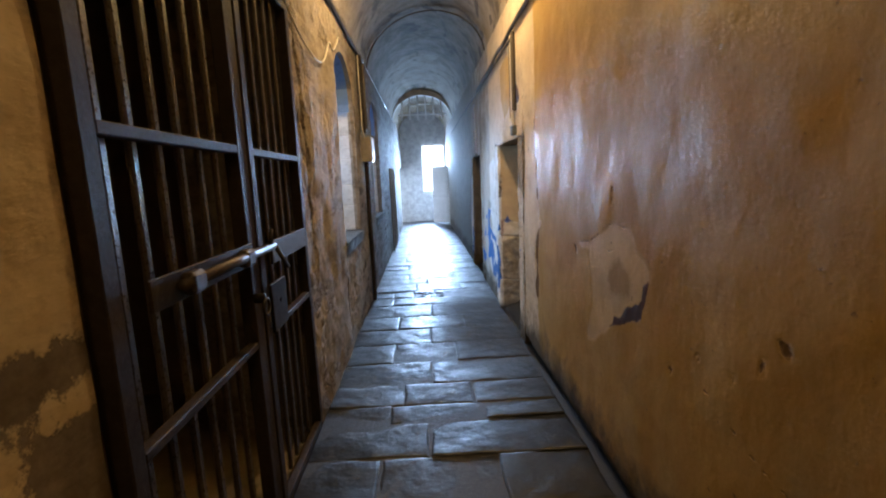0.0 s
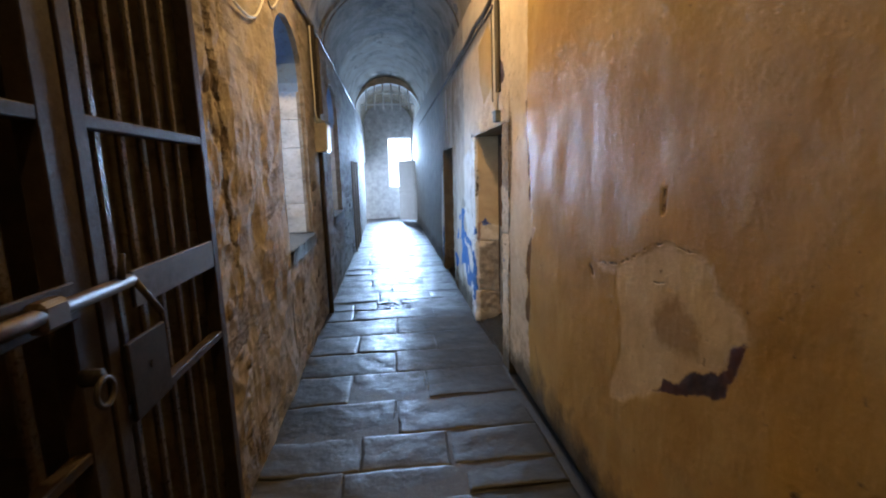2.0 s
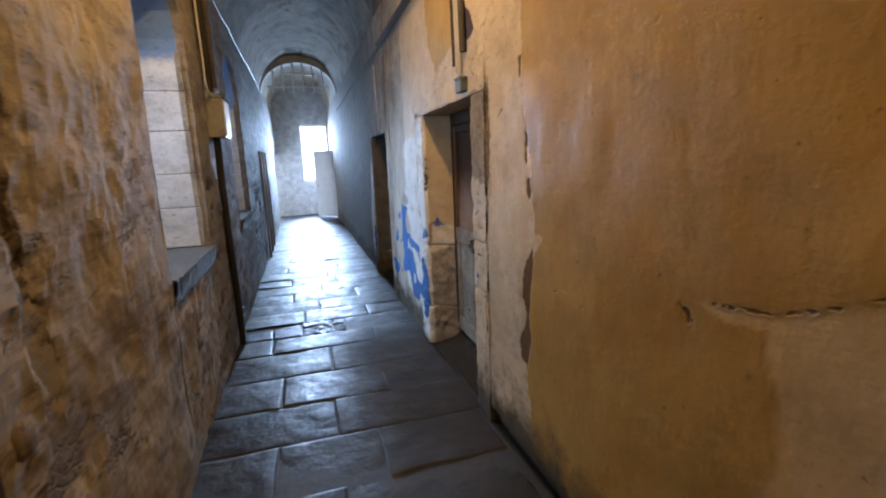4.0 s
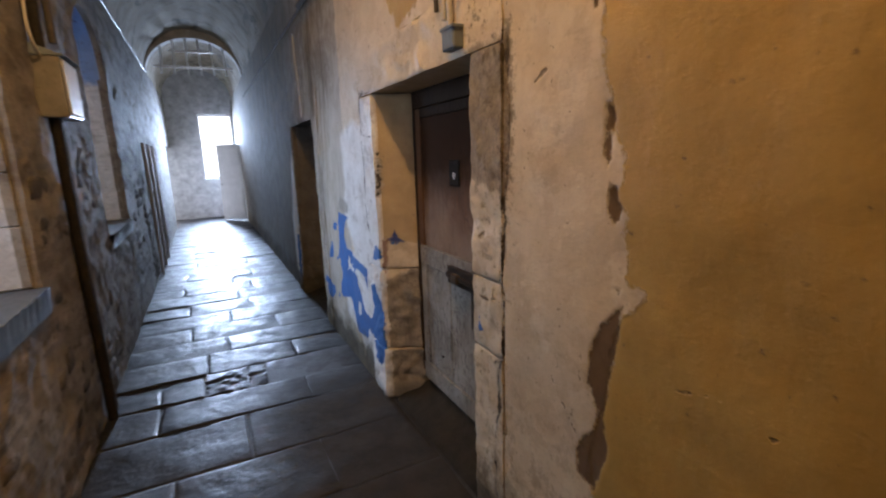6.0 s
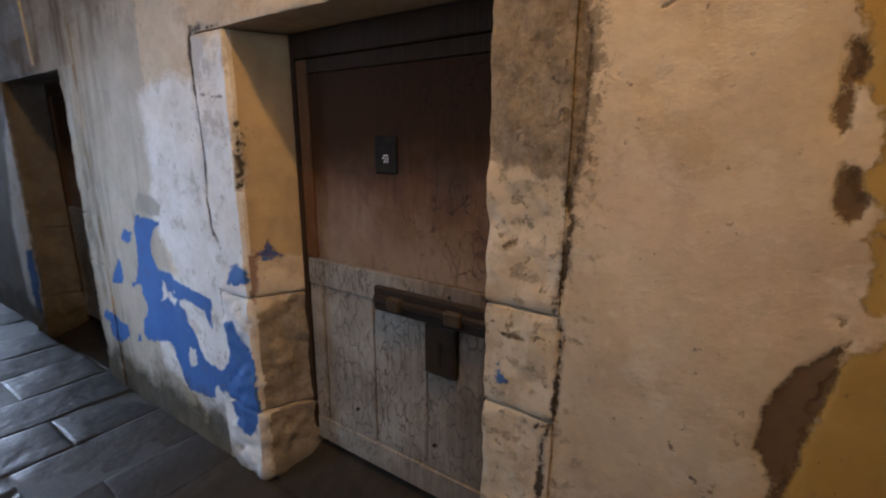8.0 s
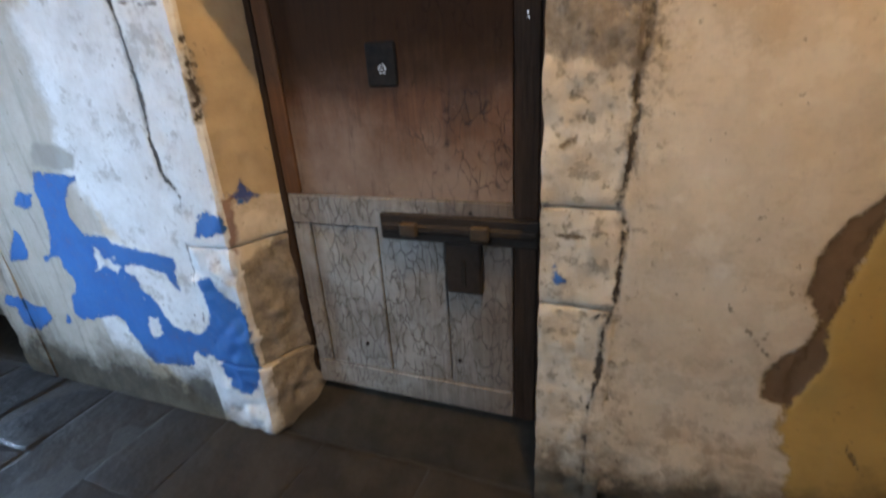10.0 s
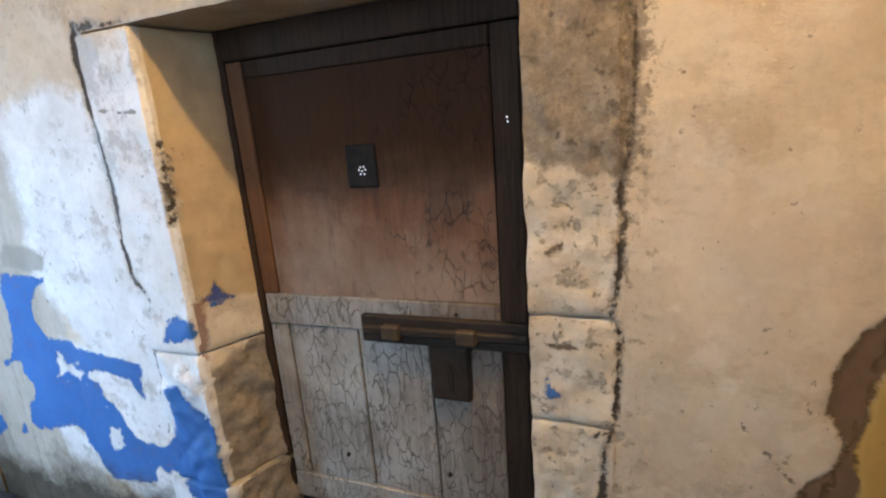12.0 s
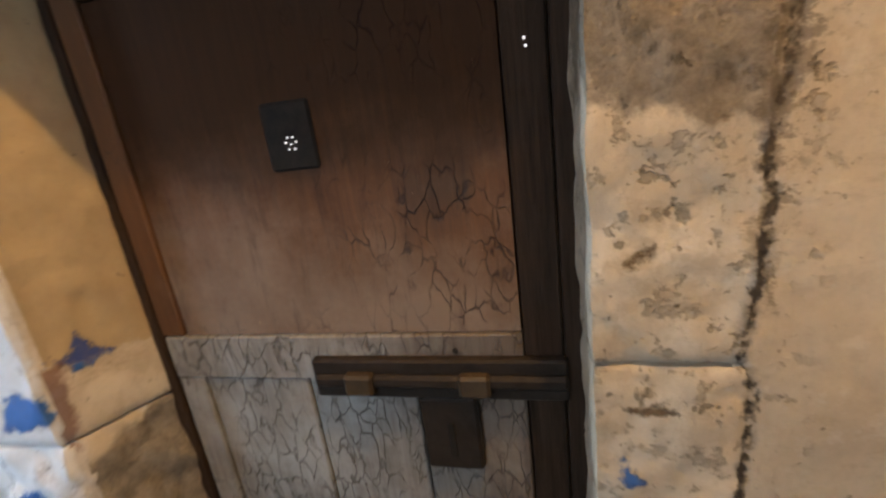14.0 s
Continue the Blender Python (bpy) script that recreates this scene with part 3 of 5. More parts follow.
FLAKES = [
    [(3.55, 1.78), (3.52, 1.76), (3.52, 1.70), (3.55, 1.70)],
    [(3.55, 1.70), (3.53, 1.69), (3.53, 1.63), (3.54, 1.61), (3.56, 1.66)],
    [(3.53, 1.56), (3.50, 1.55), (3.48, 1.49), (3.50, 1.45), (3.53, 1.48)],
    [(3.47, 1.23), (3.48, 1.12), (3.50, 1.02), (3.51, 0.92), (3.52, 0.86), (3.50, 0.76), (3.53, 0.66), (3.55, 0.59), (3.62, 0.61), (3.63, 0.69), (3.60, 0.76), (3.55, 0.81), (3.54, 0.88), (3.58, 0.95), (3.58, 1.05), (3.54, 1.15)],
    [(3.50, 1.27), (3.48, 1.275), (3.485, 1.26)],
    [(2.00, 1.59), (1.98, 1.59), (1.98, 1.51), (2.00, 1.50)],
    [(4.205, 1.325), (4.165, 1.355), (4.16, 1.345), (4.195, 1.312)],
    [(4.21, 1.072), (4.15, 1.078), (4.125, 1.07), (4.17, 1.062)],
    [(3.62, 2.12), (3.585, 2.12), (3.59, 2.02), (3.61, 2.02)],
    [(0.855, 1.19), (0.82, 1.19), (0.80, 1.155), (0.83, 1.145)],
    [(1.42, 0.88), (1.385, 0.89), (1.39, 0.855)],
    [(0.92, 1.11), (0.90, 1.11), (0.90, 1.07), (0.915, 1.07)],
    [(1.24, 1.0), (1.21, 1.0), (1.22, 0.98)],
    [(1.04, 1.01), (1.02, 1.01), (1.025, 0.99)],
    [(2.58, 1.215), (2.545, 1.21), (2.52, 1.16), (2.55, 1.17)],
]
BLUE_TOP = [(6.46, 1.21), (6.38, 1.2), (6.3, 1.2), (6.2, 1.19), (6.2, 1.17), (6.25, 1.15), (6.28, 1.13), (6.32, 1.08), (6.33, 1.01), (6.31, 0.96), (6.28, 0.92), (6.22, 0.92), (6.15, 0.92), (6.11, 0.89), (6.01, 0.88), (5.9, 0.87), (5.81, 0.86), (5.77, 0.85), (5.76, 0.82), (5.78, 0.78), (5.79, 0.7), (5.82, 0.72), (5.84, 0.77), (5.9, 0.78), (5.97, 0.8), (6.03, 0.8), (6.09, 0.78), (6.09, 0.76), (6.03, 0.74), (6.02, 0.68), (5.96, 0.63), (5.93, 0.55), (5.89, 0.5), (5.83, 0.49), (5.73, 0.49), (5.67, 0.55), (5.64, 0.62), (5.63, 0.68), (5.64, 0.73), (5.65, 0.77)]
BLUE_LOW = [(5.58, 0.79), (5.57, 0.76), (5.54, 0.71), (5.48, 0.67), (5.45, 0.67), (5.45, 0.56), (5.44, 0.45), (5.44, 0.35), (5.46, 0.27), (5.51, 0.22), (5.6, 0.23), (5.64, 0.3), (5.65, 0.36), (5.69, 0.4), (5.76, 0.36), (5.79, 0.39), (5.83, 0.35), (5.83, 0.31), (5.87, 0.29), (5.99, 0.28), (6.09, 0.26), (6.14, 0.31), (6.17, 0.38), (6.21, 0.43), (6.21, 0.48), (6.26, 0.51), (6.33, 0.5), (6.43, 0.46), (6.53, 0.45), (6.58, 0.48), (6.54, 0.57), (6.48, 0.63), (6.47, 0.69), (6.52, 0.74), (6.51, 0.79), (6.56, 0.79), (6.64, 0.75), (6.65, 0.78), (6.59, 0.8), (6.54, 0.86), (6.51, 0.95), (6.49, 1.04), (6.5, 1.11)]
BLUES = [
    BLUE_TOP + BLUE_LOW,
    [(6.63, 1.11), (6.52, 1.1), (6.56, 1.04), (6.64, 1.03), (6.68, 1.05)],
    [(6.78, 0.92), (6.75, 0.9), (6.74, 0.79), (6.77, 0.76), (6.93, 0.73)],
    [(7.09, 0.52), (6.97, 0.52), (6.9, 0.47), (6.8, 0.48), (6.78, 0.42), (6.92, 0.32), (7.04, 0.35), (7.04, 0.45), (7.14, 0.46)],
    [(6.64, 0.47), (6.62, 0.44), (6.62, 0.41), (6.67, 0.41)],
    [(5.61, 0.95), (5.56, 1.05), (5.51, 1.07), (5.45, 1.06), (5.43, 1.01), (5.45, 0.99), (5.52, 0.97), (5.58, 0.96), (5.64, 0.94)],
    [(5.422, 1.137), (5.382, 1.131), (5.35, 1.172), (5.334, 1.13), (5.299, 1.10), (5.348, 1.09), (5.374, 1.086), (5.396, 1.116), (5.422, 1.12)],
    [(8.42, 0.75), (8.62, 0.70), (8.70, 0.35), (8.55, 0.15), (8.42, 0.2)],
    [(4.215, 0.965), (4.20, 0.99), (4.193, 0.955), (4.172, 0.93), (4.20, 0.913)],
]
BLUE_GAPS = [
    [(6.25, 0.87), (6.22, 0.85), (6.2, 0.81), (6.12, 0.83), (6.16, 0.8), (6.11, 0.78), (6.15, 0.75), (6.2, 0.78), (6.29, 0.74), (6.25, 0.78), (6.26, 0.82)],
    [(6.03, 0.53), (5.97, 0.54), (5.98, 0.45), (6.05, 0.41), (6.06, 0.46)],
]
STAIN = [(6.39, 1.33), (6.24, 1.32), (6.15, 1.28), (6.18, 1.23), (6.27, 1.21), (6.38, 1.23), (6.45, 1.23)]
WHITES = [
    [(5.40, 1.00), (5.70, 1.02), (5.71, 0.0), (5.40, 0.0)],
    [(5.69, 2.05), (5.71, 1.86), (5.90, 1.90), (6.22, 1.82), (6.20, 1.42), (6.28, 1.23), (6.02, 0.86), (5.73, 0.87), (5.45, 0.97), (5.30, 1.39), (5.38, 1.80), (5.38, 2.01)],
    [(6.37, 0.90), (5.65, 0.96), (5.57, 0.79), (5.44, 0.30), (5.44, 0.03), (5.69, 0.01), (6.02, 0.26), (6.35, 0.35), (6.40, 0.60)],
    [(8.40, 1.75), (8.60, 1.55), (8.85, 0.9), (8.85, 0.1), (8.40, 0.1)],
]
LINTEL_OCHRE = [(5.20, 2.85), (4.75, 2.95), (4.50, 2.65), (4.55, 2.40), (4.95, 2.28), (5.15, 2.50)]
# shadowed hole above the lintel, put in as flat dark colour
LINTEL_HOLE = [(4.62, 2.66), (4.52, 2.60), (4.46, 2.48), (4.40, 2.62), (4.24, 2.52), (4.14, 2.36), (4.28, 2.33), (4.42, 2.37), (4.56, 2.36)]
PIER_BARE = [(4.30, 2.05), (4.0, 2.05), (4.0, 1.74), (4.01, 1.56), (4.026, 1.49), (4.066, 1.53), (4.10, 1.50), (4.15, 1.53), (4.20, 1.52), (4.26, 1.56)]
FAR_SEAM = [(5.687, 2.065), (5.712, 1.95), (5.703, 1.88), (5.699, 1.80), (5.688, 1.718), (5.686, 1.607), (5.682, 1.473), (5.697, 1.35), (5.69, 1.21), (5.65, 1.172), (5.623, 1.13)]
NEAR_SEAM = [(4.012, 2.06), (4.014, 1.889), (4.005, 1.825), (4.0, 1.739), (4.004, 1.673), (4.011, 1.582), (4.018, 1.523), (4.029, 1.474), (4.021, 1.411), (4.027, 1.306), (4.04, 1.196), (4.045, 1.168), (4.024, 1.112), (4.026, 0.993), (4.034, 0.86), (4.058, 0.785), (4.058, 0.64), (4.09, 0.45), (4.088, 0.19), (4.079, 0.03)]
SEAMS = [FAR_SEAM, NEAR_SEAM, [(5.675, 2.047), (5.583, 2.047), (5.472, 2.042)], [(5.44, 1.67), (5.438, 1.58), (5.443, 1.49), (5.445, 1.41)],
         [(4.075, 0.85), (4.05, 0.855)], [(4.09, 0.81), (4.06, 0.835)]]


HAIRS = [[(3.86, 1.87), (3.80, 1.90)], [(3.3, 1.06), (3.2, 1.09), (3.05, 1.05)], [(3.75, 0.9), (3.6, 0.72)], [(3.45, 0.6), (3.36, 0.42), (3.30, 0.38)], [(1.3, 0.95), (0.9, 0.78), (0.6, 0.74)], [(2.50, 1.24), (2.28, 1.274), (2.17, 1.322), (2.127, 1.345), (2.05, 1.382), (1.99, 1.401)], [(1.94, 1.412), (1.865, 1.398), (1.80, 1.40)], [(2.06, 1.246), (1.965, 1.27)], [(5.623, 1.13), (5.647, 1.036), (5.659, 0.944), (5.67, 0.78), (5.677, 0.64), (5.70, 0.53)], [(5.673, 1.798), (5.548, 1.776), (5.449, 1.771)]]


def first(polys, y, z):
    return np.min([inside(p, y, z) for p in polys], axis=0)


def door_side_wear(co):
    x, y, z = co[:, 0], co[:, 1], co[:, 2]
    front = np.where(x > 0.93, 1.0, 0.0)
    on_reveal = (x > 0.885) & (y > 5.3) & (y < 5.5)
    yb = np.where(on_reveal, 5.45 - (x - 0.872), y)
    far = np.full(len(y), 9.0)
    ochre = inside(LINTEL_OCHRE, y, z)
    cream = np.where(ochre < 0, np.maximum(inside(CREAM, y, z), -ochre), np.maximum(inside(CREAM, y, z), -ochre))
    at_reveal = np.where((x > 0.90) & (y > 5.2) & (y < 5.6), 0.0, 9.0)
    return {
        "cream": cream, "grey": 6.15 - y, "pale": inside(PALE, y, z), "core": inside(CORE, y, z),
        "white": np.maximum(first(WHITES, y, z), np.where(on_reveal, x - 0.893, -9.0)) + 9 * np.where(x > 1.0, 1.0, 0.0),
        "blue": np.maximum(first(BLUES, yb, z), -first(BLUE_GAPS, y, z)), "stain": inside(STAIN, y, z),
        "red": np.where(on_reveal, np.maximum(np.abs(z - 1.01) - 0.115, x - 0.93 - 0.12 * (z - 1.1)), 9.0), "smut": np.clip(1 - along(NEAR_SEAM, y, z) / 0.065, 0, 1) * np.clip((z - 1.1) / 0.45, 0.1, 1),
        "reveal": np.minimum(far, at_reveal + (1.10 - z)),
        "stone": np.minimum(np.where((y > 3.9) & (y < 4.4), inside(PIER_BARE, y, z), 9.0), at_reveal + (z - 0.87 - 0.35 * (x - 0.95))),
        "bare": first(FLAKES, y, z), "hole": np.minimum(inside(HOLE, y, z), inside(LINTEL_HOLE, y, z) + 0.02),
        # far: grows along the wall, full inside the second door recess
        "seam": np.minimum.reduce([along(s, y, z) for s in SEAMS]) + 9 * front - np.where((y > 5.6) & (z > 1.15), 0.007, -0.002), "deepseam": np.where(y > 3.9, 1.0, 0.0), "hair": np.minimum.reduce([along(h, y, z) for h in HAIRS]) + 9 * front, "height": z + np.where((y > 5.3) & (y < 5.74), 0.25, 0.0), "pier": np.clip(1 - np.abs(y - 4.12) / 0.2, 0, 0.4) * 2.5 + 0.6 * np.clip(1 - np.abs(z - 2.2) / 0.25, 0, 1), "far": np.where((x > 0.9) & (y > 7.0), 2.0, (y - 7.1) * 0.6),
    }


SPLIT = [(2.86, 2.75), (2.90, 2.45), (2.88, 2.25), (2.95, 2.05), (2.99, 1.88), (2.93, 1.65), (2.98, 1.40), (3.02, 1.10), (2.97, 0.80)]
SPLIT_2 = [(2.80, 2.10), (2.86, 2.02), (2.84, 1.90), (2.90, 1.85)]


def gate_side_wear(co):
    x, y, z = co[:, 0], co[:, 1], co[:, 2]
    bare = first([[(0.45, 1.37), (0.60, 1.35), (0.68, 1.36), (0.78, 1.35), (0.78, 1.25), (0.64, 1.26), (0.58, 1.23), (0.45, 1.25)],
                  [(0.53, 1.21), (0.61, 1.19), (0.78, 1.17), (0.78, 0.6), (0.6, 0.7), (0.55, 1.0)]], y, z)
    deep = np.where(x < -0.90, 0.0, 9.0)
    return {"bare": bare, "white": deep - 0.3, "blue": deep + 2.45 - z,
            "split": np.minimum(along(SPLIT, y, z), along(SPLIT_2, y, z)) + np.where(x < -0.92, 9.0, 0.0), "near": y - 0.74, "worn": 0.16 * np.exp(-((y - 2.85) / 0.3) ** 2) - 0.13 + 0.10 * np.clip((y - 5.0) / 2, 0, 1) + 0.12 * np.clip(1 - z / 0.9, 0, 1) - np.where((x < -0.9) | (y < 0.76), 1.0, 0.0)}


def crumbled(co, worn):
    """Broken rubble face: pitted, with a deep ragged split beside the gate."""
    out = np.zeros(len(co))
    for i, c in enumerate(co):
        if abs(c[0] - LX) > 0.03 or c[1] < 0.8:
            continue
        v = Vector(c)
        rough = abs(noise.noise(v * 6)) * 0.016 + abs(noise.noise(v * 15 + Vector((3, 1, 4)))) * 0.010
        gash = max(0.0, 1 - max(0.0, worn["split"][i] + 0.05 * noise.noise(v * 9)) / 0.05)
        out[i] = 0.010 - rough * (0.5 if 3.1 < c[1] < 4.3 else 1.0) - 0.035 * gash * (0.4 + abs(noise.noise(v * 13)))
    return out


def swell(co, normal, amount, scale):
    """Uneven surface: each point moved along the normal by smooth noise."""
    out = []
    for c in co:
        v = Vector(c)
        d = noise.noise(v * scale) + 0.5 * noise.noise(v * scale * 2.7 + Vector((7, 3, 1)))
        out.append(v + Vector(normal) * d * amount)
    return out


def grid_faces(nu, nv, base=0, flip=False):
    f = []
    for i in range(nu - 1):
        for j in range(nv - 1):
            a = base + i * nv + j
            q = (a, a + nv, a + nv + 1, a + 1)
            f.append(q[::-1] if flip else q)
    return f


def ramp(a, b, step):
    return np.linspace(a, b, max(2, int(math.ceil(abs(b - a) / step)) + 1))


class Wall:
    """A wall: uneven plaster skins in front of thick masonry blocks, joined into one mesh."""

    def __init__(self):
        self.v, self.f, self.flat = [], [], []

    def skin(self, x, y0, y1, z0, z1, step=0.05, amount=0.008, under=None):
        ys = ramp(y0, y1, step)
        ys = [ys[0], *ys, ys[-1]]
        nz = len(ramp(0 if callable(z0) else z0, z1, step))
        pts, rim = [], []
        for i, y in enumerate(ys):
            lo = z0(y) if callable(z0) else z0
            zs = np.linspace(lo, z1, nz)
            for j, z in enumerate([zs[0], *zs, zs[-1]]):
                pts.append((x, y, z))
                rim.append(i in (0, len(ys) - 1) or j in (0, nz + 1))
        base = len(self.v)
        soft = swell(pts, (1, 0, 0), amount, 1.6)
        back = Vector((0.06 if x > 0 else -0.04, 0, 0))
        self.v += [p + back if r else p for p, r in zip(soft, rim)]
        self.f += grid_faces(len(ys), nz + 2, base, flip=x > 0)

    def sheet(self, pts, nu, nv, flip=False):
        base = len(self.v)
        self.v += [Vector(p) for p in pts]
        self.f += grid_faces(nu, nv, base, flip)

    def block(self, lo, hi):
        b = len(self.v)
        self.v += [Vector((x, y, z)) for x in (lo[0], hi[0]) for y in (lo[1], hi[1]) for z in (lo[2], hi[2])]
        self.f += [tuple(b + k for k in q) for q in ((0, 1, 3, 2), (4, 6, 7, 5), (0, 4, 5, 1), (2, 3, 7, 6), (0, 2, 6, 4), (1, 5, 7, 3))]

    def build(self, name, mat, wear, label, sunk=None):
        co = np.array([tuple(v) for v in self.v])
        worn = wear(co)
        if sunk is not None:
            co[:, 0] += sunk(co, worn)
        ob = mesh_of(name, co.tolist(), self.f, mat, attrs=worn, smooth=False)
        return tagged(ob, label, "wall", kind="structure")


RX, LX, SPRING, RISE = 0.88, -0.86, 3.40, 0.86
END_Y, SCREEN_Y, BACK_Y = 18.2, 13.75, -3.0

# ---- setting ----
wr = Wall()
wr.skin(RX, BACK_Y, -0.8, 0.08, SPRING, 0.06, 0.010)
wr.skin(RX, 3.36, 4.052, lambda y: 0.115 + 0.05 * abs(noise.noise(Vector((y * 5, 3, 0)))) + 0.02 * noise.noise(Vector((y * 17, 1, 0))), SPRING, 0.012, 0.010)
wr.skin(RX, -0.8, 3.36, lambda y: 0.115 + 0.05 * abs(noise.noise(Vector((y * 5, 3, 0)))) + 0.02 * noise.noise(Vector((y * 17, 1, 0))), SPRING, 0.016, 0.010)
wr.skin(RX, 4.035, 5.66, 2.28, SPRING, 0.04)
wr.skin(RX, 5.665, 7.15, 0.0, 2.03, 0.012)
wr.skin(RX, 5.66, 7.15, 2.03, 2.28, 0.04)
wr.skin(RX, 5.66, 7.15, 2.28, SPRING, 0.05)
wr.skin(RX, 7.15, 8.35, 2.02, SPRING, 0.06)
wr.skin(RX, 8.35, SCREEN_Y, 0.0, SPRING, 0.07)
wr.skin(RX, SCREEN_Y, END_Y, 0.0, SPRING, 0.12)
for y0, y1, z0 in ((BACK_Y, 4.03, 0.0), (5.69, 7.15, 0.0), (8.35, END_Y, 0.0), (7.15, 8.35, 2.02), (4.03, 5.69, 2.28)):
    wr.block((RX + 0.055, y0, z0), (1.7, y1, SPRING + 0.1))
wr.block((1.30, 4.03, 0.0), (1.7, 5.69, 2.3))
wr.block((1.30, 7.15, 0.0), (1.7, 8.35, 2.1))


def flaked(co, worn):
    """How far fallen plaster lies behind the face."""
    face = np.where(np.abs(co[:, 0] - RX) < 0.035, 1.0, 0.0)
    into = lambda key, edge: np.clip(-worn[key] / edge + 0.5, 0, 1)
    return face * (0.004 * into("bare", 0.02) + 0.0015 * into("pale", 0.02) + 0.006 * np.clip(1 - worn["seam"] / 0.016, 0, 1))


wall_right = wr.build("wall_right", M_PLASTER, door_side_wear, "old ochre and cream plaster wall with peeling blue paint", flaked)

W1, W2, SILL = (4.25, 5.45), (7.30, 8.55), 1.08


def arch_of(w):
    mid, half = (w[0] + w[1]) / 2, (w[1] - w[0]) / 2
    return lambda y: 2.58 + 0.42 * math.sqrt(max(0.0, 1 - ((y - mid) / half) ** 2))


wl = Wall()
GATE = (0.74, 2.72)
wl.skin(LX, BACK_Y, GATE[0], 0.0, SPRING, 0.04, 0.012)
wl.skin(LX, GATE[0], GATE[1], 2.78, SPRING, 0.05)
wl.skin(LX, GATE[1], W1[0], 0.0, SPRING, 0.02, 0.020)
wl.skin(LX, W1[1], W2[0], 0.0, SPRING, 0.028, 0.016)
wl.skin(LX, W2[1], SCREEN_Y, 0.0, SPRING, 0.06, 0.014)
wl.skin(LX, SCREEN_Y, 16.4, 0.0, SPRING, 0.10)
wl.skin(LX, 16.4, END_Y, 2.08, SPRING, 0.10)
for w in (W1, W2):
    arch = arch_of(w)
    wl.skin(LX, w[0], w[1], 0.0, SILL - 0.03, 0.028, 0.016)
    wl.skin(LX, w[0], w[1], arch, SPRING, 0.04, 0.006)
    depth = ramp(LX, -1.62, 0.05)
    ring = [(w[0], z) for z in ramp(SILL - 0.02, 2.58, 0.06)][:-1]
    ring += [(y, arch(y)) for y in np.linspace(w[0], w[1], 24)]
    ring += [(w[1], z) for z in ramp(2.58, SILL - 0.02, 0.06)][1:]
    pts = swell([(x, y, z) for x in depth for y, z in ring], (0, 1, 0.3), 0.008, 3.0)
    wl.sheet(pts, len(depth), len(ring), flip=True)
for y0, y1, z0, z1 in ((BACK_Y, GATE[0], 0, SPRING + 0.1), (GATE[1], W1[0] - 0.02, 0, SPRING + 0.1), (W1[0] - 0.02, W1[1] + 0.02, 0, SILL - 0.06),
                       (W1[0] - 0.02, W1[1] + 0.02, 3.03, SPRING + 0.1), (W1[1] + 0.02, W2[0] - 0.02, 0, SPRING + 0.1), (W2[0] - 0.02, W2[1] + 0.02, 0, SILL - 0.06),
                       (W2[0] - 0.02, W2[1] + 0.02, 3.03, SPRING + 0.1), (W2[1] + 0.02, 16.4, 0, SPRING + 0.1), (16.4, END_Y, 2.08, SPRING + 0.1),
                       (GATE[0], GATE[1], 2.78, SPRING + 0.1)):
    wl.block((-1.62, y0, z0), (LX - 0.02, y1, z1))
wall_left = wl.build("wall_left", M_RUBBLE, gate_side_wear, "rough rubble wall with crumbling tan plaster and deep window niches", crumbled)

# vault over the corridor
vb = []
va = np.linspace(0, math.pi, 33)
vy = ramp(BACK_Y, END_Y, 0.12)
VC, VR = (RX + LX) / 2, (RX - LX) / 2 + 0.03
for y in vy:
    for a in va:
        k = 1 + 0.018 * noise.noise(Vector((math.cos(a) * 2, y * 1.2, math.sin(a) * 2)))
        vb.append((VC + VR * k * math.cos(a), y, SPRING - 0.03 + (RISE + 0.03) * k * math.sin(a)))
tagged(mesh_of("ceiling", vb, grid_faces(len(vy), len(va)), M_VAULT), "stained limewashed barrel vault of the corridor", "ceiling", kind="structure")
# unseen masonry added above and beside the vault keeps the sky out
tagged(part("roof", box((-1.7, BACK_Y - 0.2, 4.45), (1.7, END_Y + 0.5, 4.7), 0), M_CELL), "unseen masonry added over the vault", "roof", kind="structure")
for k, (lo, hi) in enumerate((((-1.7, BACK_Y - 0.2, SPRING + 0.1), (-1.0, END_Y, 4.45)), ((1.0, BACK_Y - 0.2, SPRING + 0.1), (1.7, END_Y, 4.45)))):
    tagged(part("trim", box(lo, hi, 0), M_CELL), "unseen masonry filling added beside the vault", "masonry", kind="structure")
# unseen wall added behind the start to close the corridor
tagged(part("wall_back", box((-1.0, BACK_Y - 0.2, 0), (1.0, BACK_Y, 4.45), 0), M_RUBBLE), "unseen plain plaster wall added to close the corridor", "wall", kind="structure")

# stone arch under the vault, carrying the fanlight grille
def arch_stone(a0, a1, front, back, lift=0.0):
    """A wedge of the arch between two angles, from the low soffit up to the vault."""
    bm = bmesh.new()
    rows = []
    for a in np.linspace(a0, a1, 4 if a1 - a0 < 1 else 40):
        c, q = math.cos(a), math.sin(a)
        lo = (VC + 0.875 * c, 3.40 + (0.70 + lift) * q)
        hi = (VC + (VR + 0.02) * c, SPRING - 0.03 + (RISE + 0.06) * q)
        rows.append([bm.verts.new((p[0], y, p[1])) for p in (lo, hi) for y in (front, back)])
    for r, t in zip(rows, rows[1:]):
        for i, j in ((0, 1), (1, 3), (3, 2), (2, 0)):
            bm.faces.new((r[i], r[j], t[j], t[i]))
    bm.faces.new((rows[0][0], rows[0][2], rows[0][3], rows[0][1]))
    bm.faces.new((rows[-1][0], rows[-1][1], rows[-1][3], rows[-1][2]))
    bmesh.ops.recalc_face_normals(bm, faces=bm.faces)
    return bm


